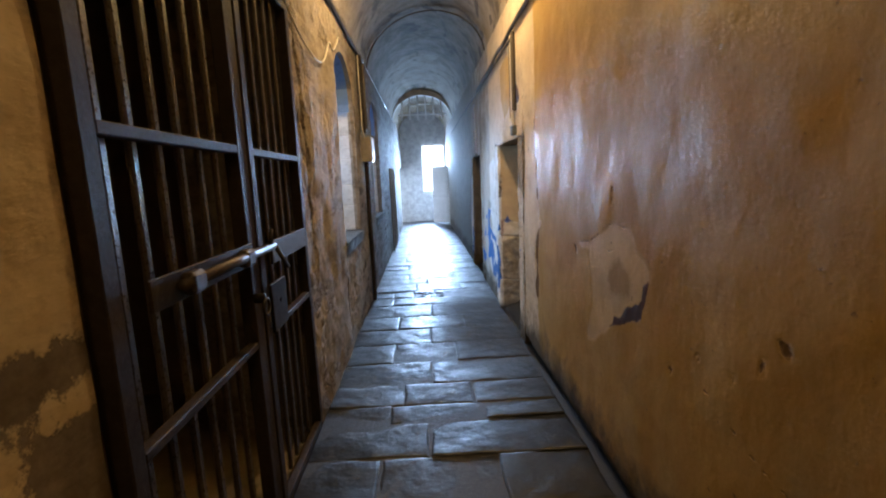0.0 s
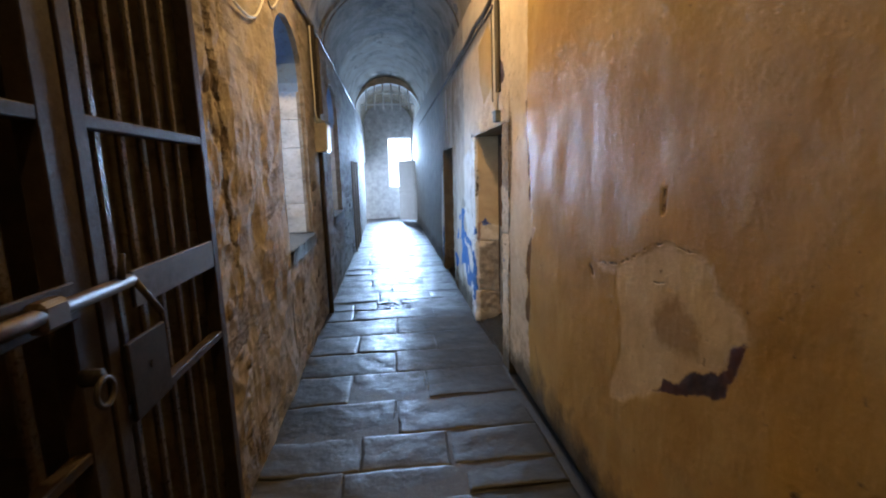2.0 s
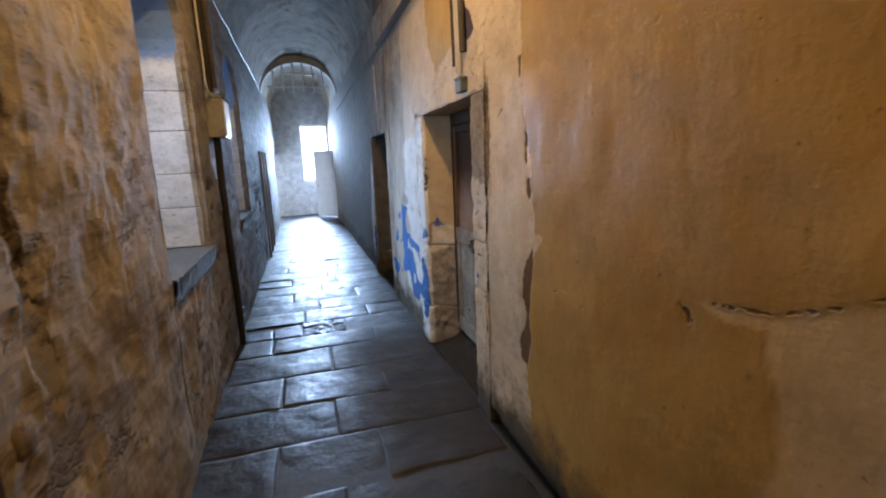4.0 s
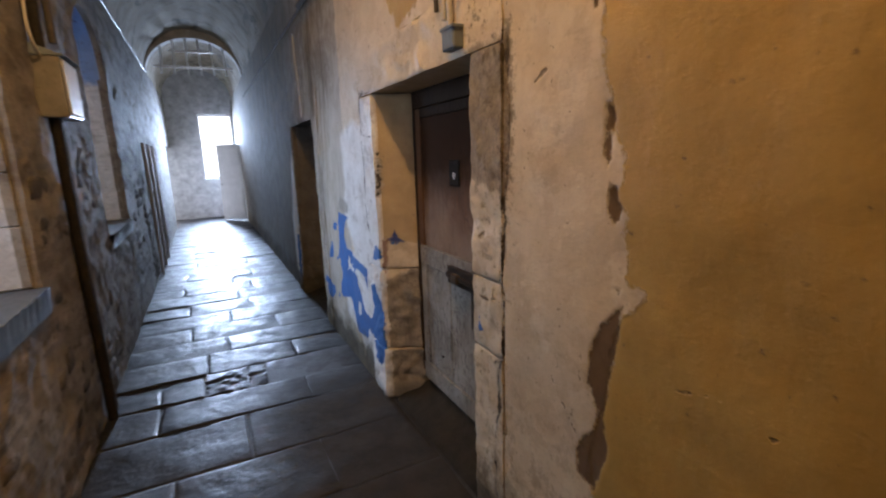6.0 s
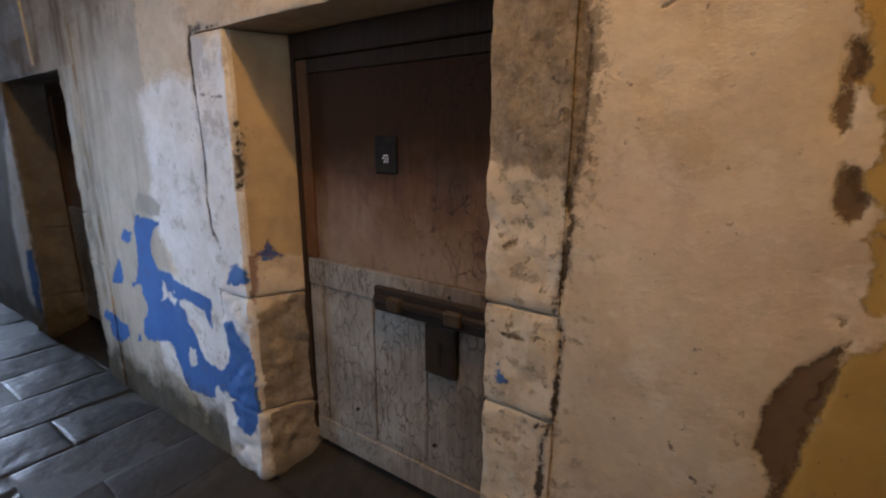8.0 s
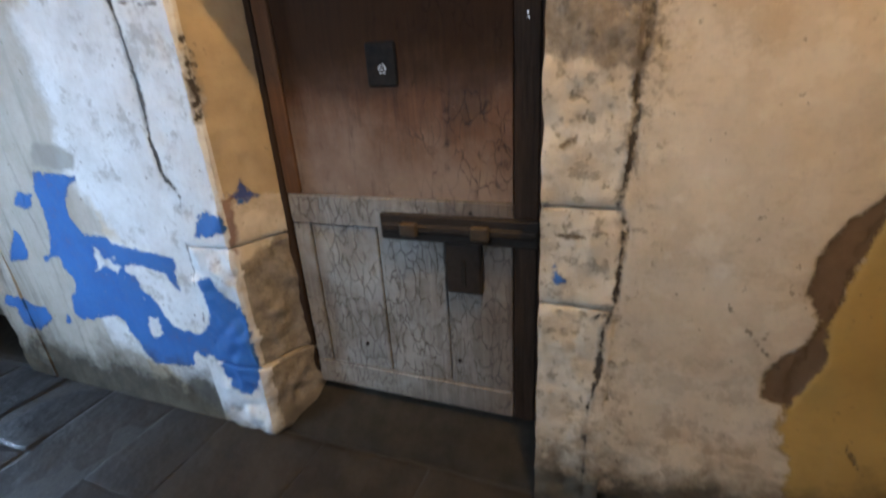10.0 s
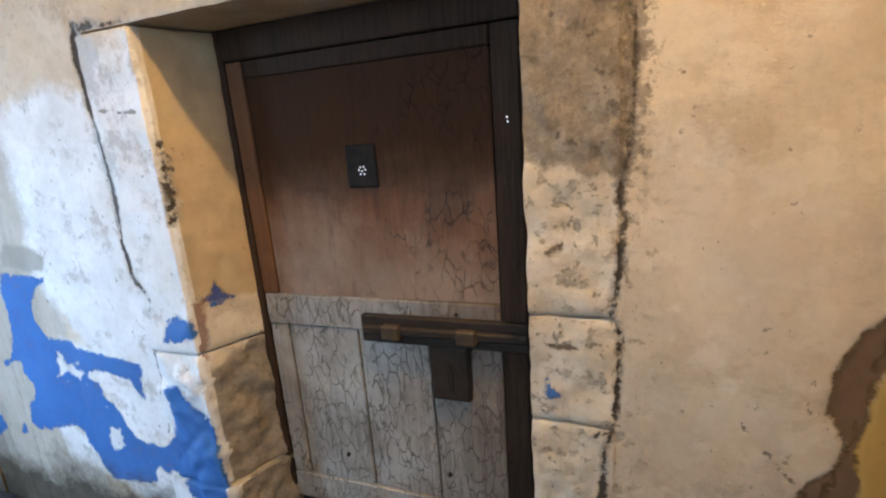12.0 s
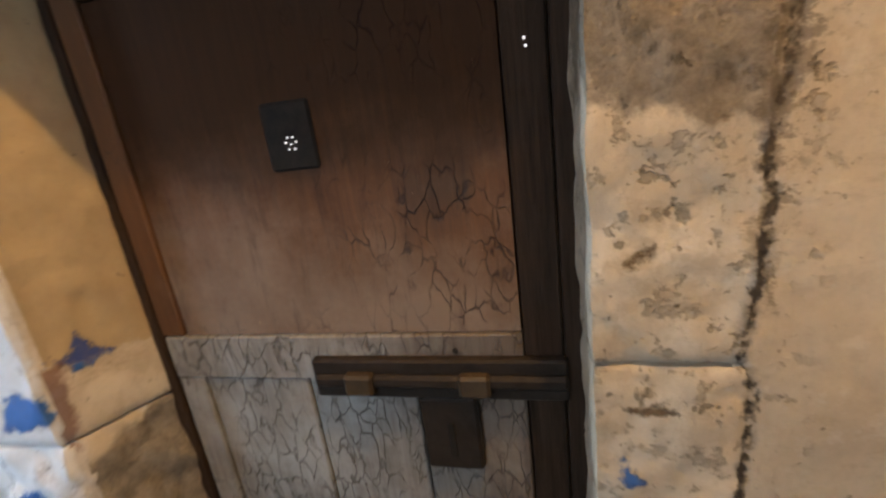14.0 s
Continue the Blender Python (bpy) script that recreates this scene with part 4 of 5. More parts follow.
arch_wall = tagged(part("wall_arch", arch_stone(0.06, math.pi - 0.06, SCREEN_Y + 0.018, SCREEN_Y + 0.26, 0.012), M_ARCH), "low stone arch of pale limewashed blocks under the vault", "arch", kind="structure")
for k in range(15):
    step_a = (math.pi - 0.10) / 15
    part("voussoir", arch_stone(0.05 + k * step_a + 0.008, 0.05 + (k + 1) * step_a - 0.008, SCREEN_Y + 0.004 * (k % 2), SCREEN_Y + 0.25), M_ARCH, arch_wall)

# end wall with its tall window
WX0, WX1, WZ0, WZ1 = -0.06, 0.86, 1.16, 3.0
endw = bmesh.new()
for lo, hi in (((-1.0, END_Y, 0), (WX0, END_Y + 0.35, 4.45)), ((WX1, END_Y, 0), (1.0, END_Y + 0.35, 4.45)), ((WX0, END_Y, 0), (WX1, END_Y + 0.35, WZ0)), ((WX0, END_Y, WZ1), (WX1, END_Y + 0.35, 4.45))):
    add_box(endw, lo, hi)
tagged(part("wall_end", endw, M_PALELIME), "limewashed end wall under a tall bright window", "wall", kind="structure")


def sash(name, x, y0, y1, z0, z1, bars):
    """A window in a wall that runs along y, at depth x."""
    w = empty(name, (x, (y0 + y1) / 2, z0))
    w.matrix_world = Matrix.Translation((x, (y0 + y1) / 2, z0))
    h, d = z1 - z0, (y1 - y0) / 2
    for lo, hi in (((-0.03, -d, 0), (0.03, -d + 0.06, h)), ((-0.03, d - 0.06, 0), (0.03, d, h)), ((-0.03, -d + 0.06, 0), (0.03, d - 0.06, 0.07)), ((-0.03, -d + 0.06, h - 0.06), (0.03, d - 0.06, h))):
        part("window_frame", box(lo, hi, 0.006), M_FRAMEPAINT, w)
    for k in range(1, bars + 1):
        yy = -d + 2 * d * k / (bars + 1)
        part("glazing_bar", box((-0.012, yy - 0.012, 0.07), (0.012, yy + 0.012, h - 0.06), 0.003), M_FRAMEPAINT, w)
    part("glazing_bar", box((-0.015, -d + 0.06, h * 0.5), (0.015, d - 0.06, h * 0.5 + 0.03), 0.003), M_FRAMEPAINT, w)
    pane = part("pane", box((-0.003, -d + 0.06, 0.07), (0.003, d - 0.06, h - 0.06), 0), M_GLASS, w)
    pane.visible_shadow = False
    return tagged(w, "daylit sash window deep in the wall niche", "window", kind="structure")


for k, w in enumerate((W1, W2)):
    sash("window_%d" % (k + 1), -1.58, w[0], w[1], SILL, 3.0, 2)
    tagged(part("backdrop", box((-2.6, w[0] - 0.5, 0.2), (-2.58, w[1] + 0.5, 4.2), 0), M_DULL), "bright sky outside the niche window", "sky", kind="structure")
    # slate sill with a broken front edge
    sy, sx = ramp(w[0] + 0.005, w[1] - 0.005, 0.02), ramp(LX + 0.035, -1.55, 0.08)
    top, rim = [], []
    for y in sy:
        nib = 0.014 * noise.noise(Vector((y * 18, k, 2))) + 0.008 * noise.noise(Vector((y * 47, k, 5)))
        for m, x in enumerate(sx):
            top.append((x + (nib if m == 0 else 0), y, SILL + 0.004 * noise.noise(Vector((x * 5, y * 5, 0)))))
    n_top = len(top)
    for y, i in zip(sy, range(0, n_top, len(sx))):
        rim.append((LX + 0.022 + 0.006 * noise.noise(Vector((y * 8, k, 9))), y, SILL - 0.125))
    faces = grid_faces(len(sy), len(sx), 0, flip=True)
    for i in range(len(sy) - 1):
        faces.append((i * len(sx), (i + 1) * len(sx), n_top + i + 1, n_top + i))
    tagged(mesh_of("window_sill", top + rim, faces, M_SLATE, smooth=False), "blue-grey slate sill with a chipped front edge", "window sill", kind="structure")

ew = empty("window_3", (0, END_Y + 0.2, WZ0))
for lo, hi in (((WX0, 0, 0), (WX0 + 0.05, 0.05, WZ1 - WZ0)), ((WX1 - 0.05, 0, 0), (WX1, 0.05, WZ1 - WZ0)), ((WX0 + 0.05, 0, 0), (WX1 - 0.05, 0.05, 0.05)), ((WX0 + 0.05, 0, WZ1 - WZ0 - 0.05), (WX1 - 0.05, 0.05, WZ1 - WZ0))):
    part("window_frame", box(lo, hi, 0.005), M_FRAMEPAINT, ew)
tagged(ew, "tall end window blown out by daylight", "window", kind="structure")
tagged(part("backdrop", box((-3.0, END_Y + 2.0, -1.0), (4.0, END_Y + 2.02, 6.0), 0), M_SKY), "bright sky beyond the end window", "sky", kind="structure")
tagged(part("backdrop", box((-3.4, 15.0, -0.5), (-3.38, 20.0, 4.0), 0), M_SKY), "bright daylight beyond the side doorway", "sky", kind="structure")

# cell behind the gate
for nm, lo, hi in (("floor_cell", (-3.6, 0.0, -0.1), (-1.62, 3.4, 0.0)), ("wall_cell_back", (-3.7, 0.0, 0), (-3.6, 3.4, 3.0)), ("wall_cell_south", (-3.6, -0.1, 0), (-1.62, 0.0, 3.0)), ("wall_cell_north", (-3.6, 3.4, 0), (-1.62, 3.5, 3.0)),
                   ("ceiling_cell", (-3.6, 0.0, 3.0), (-1.62, 3.4, 3.1)), ("floor_gateway", (-1.62, GATE[0], -0.1), (LX, GATE[1], 0.0))):
    tagged(part(nm, box(lo, hi, 0), M_CELL), "dark unlit limewashed surface of the cell behind the gate", nm.split("_")[0], kind="structure")

# ---- the barred gate ----
gate = empty("barred_gate", (LX, 0.8, 0))
GX = LX - 0.005


def gbox(name, y0, y1, z0, z1, x0=-0.02, x1=0.02, mat=M_IRON, label="", bevel=0.004, parent=gate):
    return part(name, box((x0 + GX - LX, y0 - 0.8, z0), (x1 + GX - LX, y1 - 0.8, z1), bevel), mat, parent, label)


GT = 2.74
gbox("stile", 0.79, 0.85, 0.03, GT, -0.03, 0.03)
gbox("stile", 1.70, 1.80, 0.03, GT, -0.03, 0.03)
gbox("stile", 1.81, 1.87, 0.03, GT, -0.025, 0.035)
gbox("stile", 2.64, 2.70, 0.03, GT, -0.03, 0.03)
for z0, z1 in ((0.03, 0.08), (0.948, 0.980), (1.806, 1.842), (GT - 0.05, GT)):
    gbox("rail", 0.85, 1.70, z0, z1, -0.014, 0.03)
    gbox("rail", 1.87, 2.64, z0, z1, -0.014, 0.03)
for y0, n_bars, gap in ((0.800, 6, 0.132), (1.865, 5, 0.130)):
    for k in range(n_bars):
        yy = y0 + gap * (k + 1)
        gbox("bar", yy - 0.017, yy + 0.017, 0.08, GT - 0.05, -0.036, -0.015, M_BAR, bevel=0.006)
# heavy slide bolt, its staples and keep
gbox("bolt_plate", 0.95, 1.72, 1.33, 1.425, 0.031, 0.041, M_IRON)
part("slide_bolt", rod((0.066, 1.06 - 0.8, 1.385), (0.066, 1.90 - 0.8, 1.385), 0.019, 16), M_RUST, gate, "rubbed iron slide bolt", True)
for yy in (1.14, 1.58):
    gbox("staple", yy - 0.045, yy + 0.045, 1.345, 1.415, 0.041, 0.09, M_RUST, "", 0.012)
part("bolt_handle", rod((0.075, 1.84 - 0.8, 1.40), (0.085, 1.84 - 0.8, 1.47), 0.011, 10, 0.008), M_STEEL, gate, "", True)
part("bolt_handle", rod((0.075, 1.90 - 0.8, 1.385), (0.11, 1.96 - 0.8, 1.27), 0.010, 10), M_STEEL, gate, "", True)
gbox("keep_plate", 1.96, 2.60, 1.285, 1.40, 0.031, 0.045, M_STEEL, "pale grey steel keep plate")
lock = gbox("lock_case", 1.875, 2.10, 0.96, 1.20, 0.036, 0.052, M_BLACK, "", 0.004)
part("keyhole", rod((0.0522, 1.98 - 0.8, 1.10), (0.056, 1.98 - 0.8, 1.10), 0.013, 12), M_BLACK, lock)
ring_bm = bmesh.new()
loops = []
for k in range(24):
    a = 2 * math.pi * k / 24
    loop = []
    for q in range(8):
        e = 2 * math.pi * q / 8
        rr = 0.036 + 0.007 * math.cos(e)
        loop.append(ring_bm.verts.new((0.078 + 0.007 * math.sin(e), 1.70 - 0.8 + rr * math.cos(a), 1.14 + rr * math.sin(a))))
    loops.append(loop)
for k in range(24):
    for q in range(8):
        ring_bm.faces.new((loops[k][q], loops[(k + 1) % 24][q], loops[(k + 1) % 24][(q + 1) % 8], loops[k][(q + 1) % 8]))
part("pull_ring", ring_bm, M_STEEL, gate, "", True)
part("padlock_boss", rod((0.03, 1.70 - 0.8, 1.18), (0.075, 1.70 - 0.8, 1.18), 0.022, 14), M_BLACK, gate, "", True)
tagged(gate, "black-brown iron double gate with flat bars and slide bolt", "gate")
tagged(part("threshold", box((LX - 0.05, GATE[0], -0.02), (LX + 0.012, GATE[1], 0.035), 0.008), M_FRAMEWOOD), "worn dark threshold strip under the gate", "threshold", kind="structure")

# ---- cell door in its stone surround ----


def jamb_stone(plan, z0, z1, parent, lumpy=0.008, name="jamb_stone"):
    """A dressed stone with the given plan outline, gridded and uneven, with softened edges."""
    ring = []
    m = len(plan)
    for k in range(m):
        a, b = Vector(plan[k]), Vector(plan[(k + 1) % m])
        cnt = max(2, int((b - a).length / 0.012))
        ring += [a.lerp(b, t / cnt) for t in range(cnt)]
    c = sum((Vector(p) for p in plan), Vector((0, 0))) / m
    zs = [z0 + 0.004, z0 + 0.012] + list(ramp(z0 + 0.03, z1 - 0.03, 0.014)) + [z1 - 0.012, z1 - 0.004]
    verts = []
    for j, z in enumerate(zs):
        pull = 0.004 if j in (0, len(zs) - 1) else 0.0
        for p in ring:
            d = (p - c).normalized()
            v = Vector((p.x, p.y, z))
            q = noise.noise(v * 9) + 0.6 * noise.noise(v * 23)
            verts.append((p.x - d.x * pull + d.x * q * lumpy, p.y - d.y * pull + d.y * q * lumpy, z))
    n = len(ring)
    faces = [(j * n + i, j * n + (i + 1) % n, (j + 1) * n + (i + 1) % n, (j + 1) * n + i) for j in range(len(zs) - 1) for i in range(n)]
    m = len(verts)
    verts += verts[:n] + verts[m - n:m]
    faces += [tuple(m + i for i in range(n))[::-1], tuple(m + n + i for i in range(n))]
    return mesh_of(name, verts, faces, M_PLASTER, parent, door_side_wear(np.array(verts)))


def surround(dy, name):
    top = empty(name)
    near = [(0.872, 4.035), (1.26, 4.035), (1.26, 4.262), (0.872, 4.25)]
    far_side = [(0.876, 5.685), (0.872, 5.452), (1.10, 5.338), (1.26, 5.325), (1.26, 5.685)]
    shift = lambda plan: [(x, y + dy) for x, y in plan]
    for z0, z1 in ((0.0, 0.845), (0.845, 1.155), (1.155, 2.03)):
        jamb_stone(shift(near), z0, z1, top, 0.009)
    for k, (z0, z1) in enumerate(((0.0, 0.36), (0.36, 0.92), (0.92, 2.03))):
        jamb_stone(shift([(x - (0.012 if k == 0 else 0), y - (0.02 if k == 0 else 0)) for x, y in far_side]), z0, z1, top, 0.020 if k < 2 else 0.006)
    jamb_stone(shift([(0.877, 4.035), (1.26, 4.035), (1.26, 5.66), (0.877, 5.66)]), 2.03, 2.28, top, 0.014, "lintel")
    return tagged(top, "limewashed stone door surround with flaking blue paint", "door surround", kind="structure")


surround(0.0, "trim_door_1")
surround(2.93, "trim_door_2")


def plank_door(name):
    d = empty(name, (1.10, 4.83, 0.0))
    d.matrix_world = Matrix.Translation((1.10, 4.83, 0.0))

    def b(nm, y0, y1, z0, z1, x0, x1, mat, label="", bevel=0.004, parent=d):
        return part(nm, box((x0, y0 - 4.83, z0), (x1, y1 - 4.83, z1), bevel), mat, parent, label)

    b("frame_post", 5.315, 5.42, 0.12, 2.03, 0.0, 0.10, M_FRAMEWOOD)
    b("frame_post", 4.24, 4.29, 0.12, 2.03, 0.0, 0.10, M_FRAMEWOOD)
    b("frame_head", 4.29, 5.315, 1.93, 2.03, 0.0, 0.10, M_FRAMEWOOD)
    b("stile", 5.245, 5.312, 1.088, 1.925, 0.004, 0.06, M_VARNISH, "flaking red-brown stile")
    b("stile", 4.293, 4.375, 0.16, 1.925, 0.004, 0.06, M_FRAMEWOOD)
    b("top_rail", 4.378, 5.242, 1.87, 1.925, 0.004, 0.06, M_FRAMEWOOD)
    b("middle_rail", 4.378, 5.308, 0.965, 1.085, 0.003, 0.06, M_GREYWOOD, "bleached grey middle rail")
    ys, zs = ramp(4.380, 5.240, 0.03), ramp(1.088, 1.868, 0.03)
    pts = [(0.013, y - 4.83, z) for y in ys for z in zs]
    wear = [0.42 * max(0.0, 1 - (z - 1.088) / 0.42) for y in ys for z in zs]
    nf = grid_faces(len(ys), len(zs), 0, flip=True)
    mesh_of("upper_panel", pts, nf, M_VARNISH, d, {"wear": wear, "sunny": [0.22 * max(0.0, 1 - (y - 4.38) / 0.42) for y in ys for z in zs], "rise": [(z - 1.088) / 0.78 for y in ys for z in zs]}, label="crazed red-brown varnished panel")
    b("panel_back", 4.378, 5.242, 0.30, 1.868, 0.03, 0.055, M_FRAMEWOOD)
    edges = [4.378, 4.640, 4.920, 5.225]
    for k in range(3):
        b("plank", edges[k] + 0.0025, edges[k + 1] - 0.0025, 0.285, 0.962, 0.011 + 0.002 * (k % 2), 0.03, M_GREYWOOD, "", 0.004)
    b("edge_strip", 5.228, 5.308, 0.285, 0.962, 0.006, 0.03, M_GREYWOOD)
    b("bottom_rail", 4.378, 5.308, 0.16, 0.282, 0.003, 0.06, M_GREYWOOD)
    bolt = b("bolt_plate", 4.285, 4.880, 0.935, 1.035, -0.026, 0.003, M_BOLT, "dark iron draw-bolt plate", 0.005)
    b("bolt_bar", 4.285, 4.870, 0.972, 1.005, -0.046, -0.026, M_BOLT, "", 0.008, bolt)
    for yy in (4.755, 4.485):
        b("staple", yy - 0.035, yy + 0.035, 0.958, 1.012, -0.058, -0.027, M_RUST, "rubbed brown staple", 0.007, bolt)
    hasp = b("hasp", 4.490, 4.630, 0.73, 0.934, -0.022, 0.010, M_BOLT, "dark iron hasp flap", 0.008)
    b("hasp_slot", 4.548, 4.566, 0.77, 0.87, -0.026, -0.021, M_BLACK, "", 0.003, hasp)
    spy = b("spy_plate", 4.768, 4.882, 1.48, 1.622, 0.004, 0.016, M_BLACK, "black iron spy-hole plate", 0.006)
    # glowing discs stand for light coming through the perforations
    for yy, zz in ((0, 0), (0.012, 0.004), (-0.012, 0.004), (0.006, 0.014), (-0.006, 0.014), (0.007, -0.010), (-0.007, -0.010)):
        part("peep_hole", rod((0.0025, 4.822 - 4.83 + yy, 1.535 + zz), (0.005, 4.822 - 4.83 + yy, 1.535 + zz), 0.0024, 8), M_PEEP, spy)
    for yy, zz in ((4.333, 1.668), (4.331, 1.655)):
        part("bolt_hole", rod((0.001, yy - 4.83, zz), (0.005, yy - 4.83, zz), 0.0028, 8), M_PEEP, d)
    for yy, zz in ((4.53, 1.045), (4.60, 0.40), (5.03, 0.41), (4.37, 0.50)):
        part("knot", rod((0.0, yy - 4.83, zz), (0.012, yy - 4.83, zz), 0.007, 8), M_BLACK, d)
    return tagged(d, "old red-brown and bleached grey plank cell door, shut and bolted", "door", kind="structure")


door_1 = plank_door("door_1")
door_2 = copy_thing(door_1, Matrix.Translation((1.10, 4.83 + 2.93, 0.0)))
door_2.name = "door_2"


def doorstep(dy):
    """A low step, worn down to a slope towards the corridor."""
    us, ws = [0.905, 0.925, 0.945, 0.97, 1.02, 1.06, 1.10, 1.14, 1.26], ramp(4.245, 5.44, 0.05)
    rise = [-0.02, 0.012, 0.032, 0.045, 0.062, 0.080, 0.112, 0.120, 0.125]
    pts = [(u + (0.012 * noise.noise(Vector((w * 6, 4, dy))) if k < 4 else 0), w + dy, h + 0.010 * noise.noise(Vector((u * 9, w * 5, dy)))) for k, (u, h) in enumerate(zip(us, rise)) for w in ws]
    return tagged(mesh_of("doorstep", pts, grid_faces(len(us), len(ws)), M_STEP), "dark hollow-worn stone step under the cell door", "step", kind="structure")


doorstep(0.0), doorstep(2.93)

# ---- fixtures ----
bulb = empty("ceiling_lamp", LAMP_AT)
part("lamp_holder", rod((0, 0, 0.10), (0, 0, 0.17), 0.024, 14), M_BLACK, bulb, "", True)
part("flex", rod((0, 0, 0.17), (0, 0, 0.30), 0.005, 8), M_BLACK, bulb, "", True)
gb = bmesh.new()
bmesh.ops.create_uvsphere(gb, u_segments=16, v_segments=10, radius=0.035, matrix=Matrix.Translation((0, 0, 0.075)))
part("bulb", gb, M_BULB, bulb, "glowing warm bulb", True)
tagged(bulb, "bare warm bulb hanging from the vault", "lamp", group="corridor bulbs")
# body of the assumed second bulb, out of view behind the start
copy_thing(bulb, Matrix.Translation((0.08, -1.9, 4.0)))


def cable(name, pts, r, mat, label, cat="cable"):
    return tagged(tube(name, pts, r, mat), label, cat)


cable("cable", [(LX + 0.03, y, 3.30 + 0.02 * noise.noise(Vector((y * 2, 0, 0)))) for y in np.arange(-2.9, 6.6, 0.35)] + [(LX + 0.04, 6.42, 3.25), (LX + 0.04, 6.42, 2.4)], 0.022, M_CABLE, "thick dark cable along the springing of the vault")
cable("cable", [(LX + 0.025, y, 3.36 + 0.03 * noise.noise(Vector((y * 2, 5, 0)))) for y in np.arange(6.6, 13.7, 0.4)], 0.004, M_PIPE, "thin silvery cable along the springing of the vault")
cable("cable", [(LX + 0.02, 2.66, 2.76), (LX + 0.02, 2.86, 2.68), (LX + 0.02, 3.35, 2.60), (LX + 0.02, 3.75, 2.64), (LX + 0.02, 4.02, 2.88), (LX + 0.02, 4.12, 2.93), (LX + 0.02, 4.24, 2.84), (LX + 0.02, 4.6, 3.1)], 0.008, M_WIRE, "pale wire swagged across the plaster")
cable("cable", [(RX - 0.03, y, 3.06 + 0.03 * noise.noise(Vector((y * 2, 9, 0))) - 0.02 * max(0, y - 4)) for y in np.arange(-2.9, 7.4, 0.35)], 0.020, M_CABLE, "thick dark cable fixed high on the plaster")
cable("cable", [(RX - 0.03, y, 2.97 + 0.02 * noise.noise(Vector((y * 3, 4, 0)))) for y in np.arange(4.4, 13.7, 0.4)], 0.012, M_CABLE, "dark cable fixed high on the plaster")
arc = [(VC + (VR - 0.02) * math.cos(a), 6.9 + 0.4 * math.sin(a) - 0.45 * math.cos(a), SPRING - 0.02 + RISE * 0.985 * math.sin(a)) for a in np.linspace(0.02, math.pi - 0.02, 19)]
cable("cable", arc, 0.010, M_CABLE, "thin dark cable arching over the vault")
for k, (yy, r, mat) in enumerate(((4.38, 0.013, M_WIRE), (4.43, 0.013, M_WIRE), (4.50, 0.010, M_CABLE), (4.32, 0.022, M_CABLE))):
    cable("conduit", [(RX - 0.02, yy + 0.02, 3.02), (RX - 0.022, yy, 2.7), (RX - 0.02, yy - 0.01, 2.14 + 0.05 * k)], r, mat, "vertical conduit above the cell door", "conduit")
jb = empty("junction_box", (RX - 0.022, 4.35, 2.06))
part("case", box((-0.025, -0.05, 0.0), (0.03, 0.05, 0.085), 0.006), M_ZINC, jb)
part("lid", box((-0.031, -0.054, 0.075), (0.03, 0.054, 0.089), 0.003), M_ZINC, jb)
tagged(jb, "small dull zinc junction box on the stone lintel", "junction box")
cable("conduit", [(RX - 0.03, 7.62, 2.86), (RX - 0.03, 7.58, 2.5), (RX - 0.03, 7.52, 2.06)], 0.009, M_PIPE, "galvanised conduit above the second cell door", "conduit")

eb = empty("fuse_box", (LX, 6.02, 1.93))
part("case", box((-0.01, 0.0, 0.0), (0.13, 0.34, 0.33), 0.012, 2), M_CREAMBOX, eb)
part("cover", box((0.131, 0.015, 0.015), (0.143, 0.325, 0.315), 0.006), M_FRAMEPAINT, eb, "pale enamelled cover")
hood = bmesh.new()
hv = [hood.verts.new(p) for p in ((-0.01, -0.01, 0.332), (0.16, -0.01, 0.332), (0.16, 0.35, 0.332), (-0.01, 0.35, 0.332), (-0.01, -0.01, 0.40), (-0.01, 0.35, 0.40))]
for q in ((0, 1, 2, 3), (1, 4, 5, 2), (0, 4, 1), (3, 2, 5), (0, 3, 5, 4)):
    hood.faces.new([hv[i] for i in q])
part("hood", hood, M_ZINC, eb)
tagged(eb, "grey metal fuse box with a pale cover on rubble wall", "fuse box")
cable("pipe", [(LX + 0.045, 6.10, 1.93), (LX + 0.04, 6.08, 1.2), (LX + 0.045, 6.12, 0.5), (LX + 0.04, 6.12, 0.0)], 0.030, M_BLACK, "black iron pipe down the rubble wall", "pipe")
cable("pipe", [(LX + 0.035, 6.26, 1.93), (LX + 0.03, 6.25, 1.0), (LX + 0.035, 6.27, 0.0)], 0.014, M_CABLE, "thin grimy pipe down the rubble wall", "pipe")
cable("pipe", [(LX + 0.04, 6.05, 3.3), (LX + 0.045, 6.08, 2.8), (LX + 0.04, 6.06, 2.3)], 0.030, M_BLACK, "black iron pipe above the fuse box", "pipe")
cable("cable", [(LX + 0.03, 5.98, 3.3), (LX + 0.03, 5.96, 2.9), (LX + 0.035, 5.97, 2.55), (LX + 0.04, 5.90, 2.40), (LX + 0.05, 5.92, 2.28), (LX + 0.05, 6.03, 2.25)], 0.008, M_WIRE, "pale cable dropping into the fuse box")
for yy in (10.6, 11.3, 12.0):
    cable("pipe", [(LX + 0.05, yy, 0.0), (LX + 0.055, yy + 0.01, 1.0), (LX + 0.05, yy, 1.95)], 0.022, M_PIPE, "grey pipe standing against the far wall", "pipe")

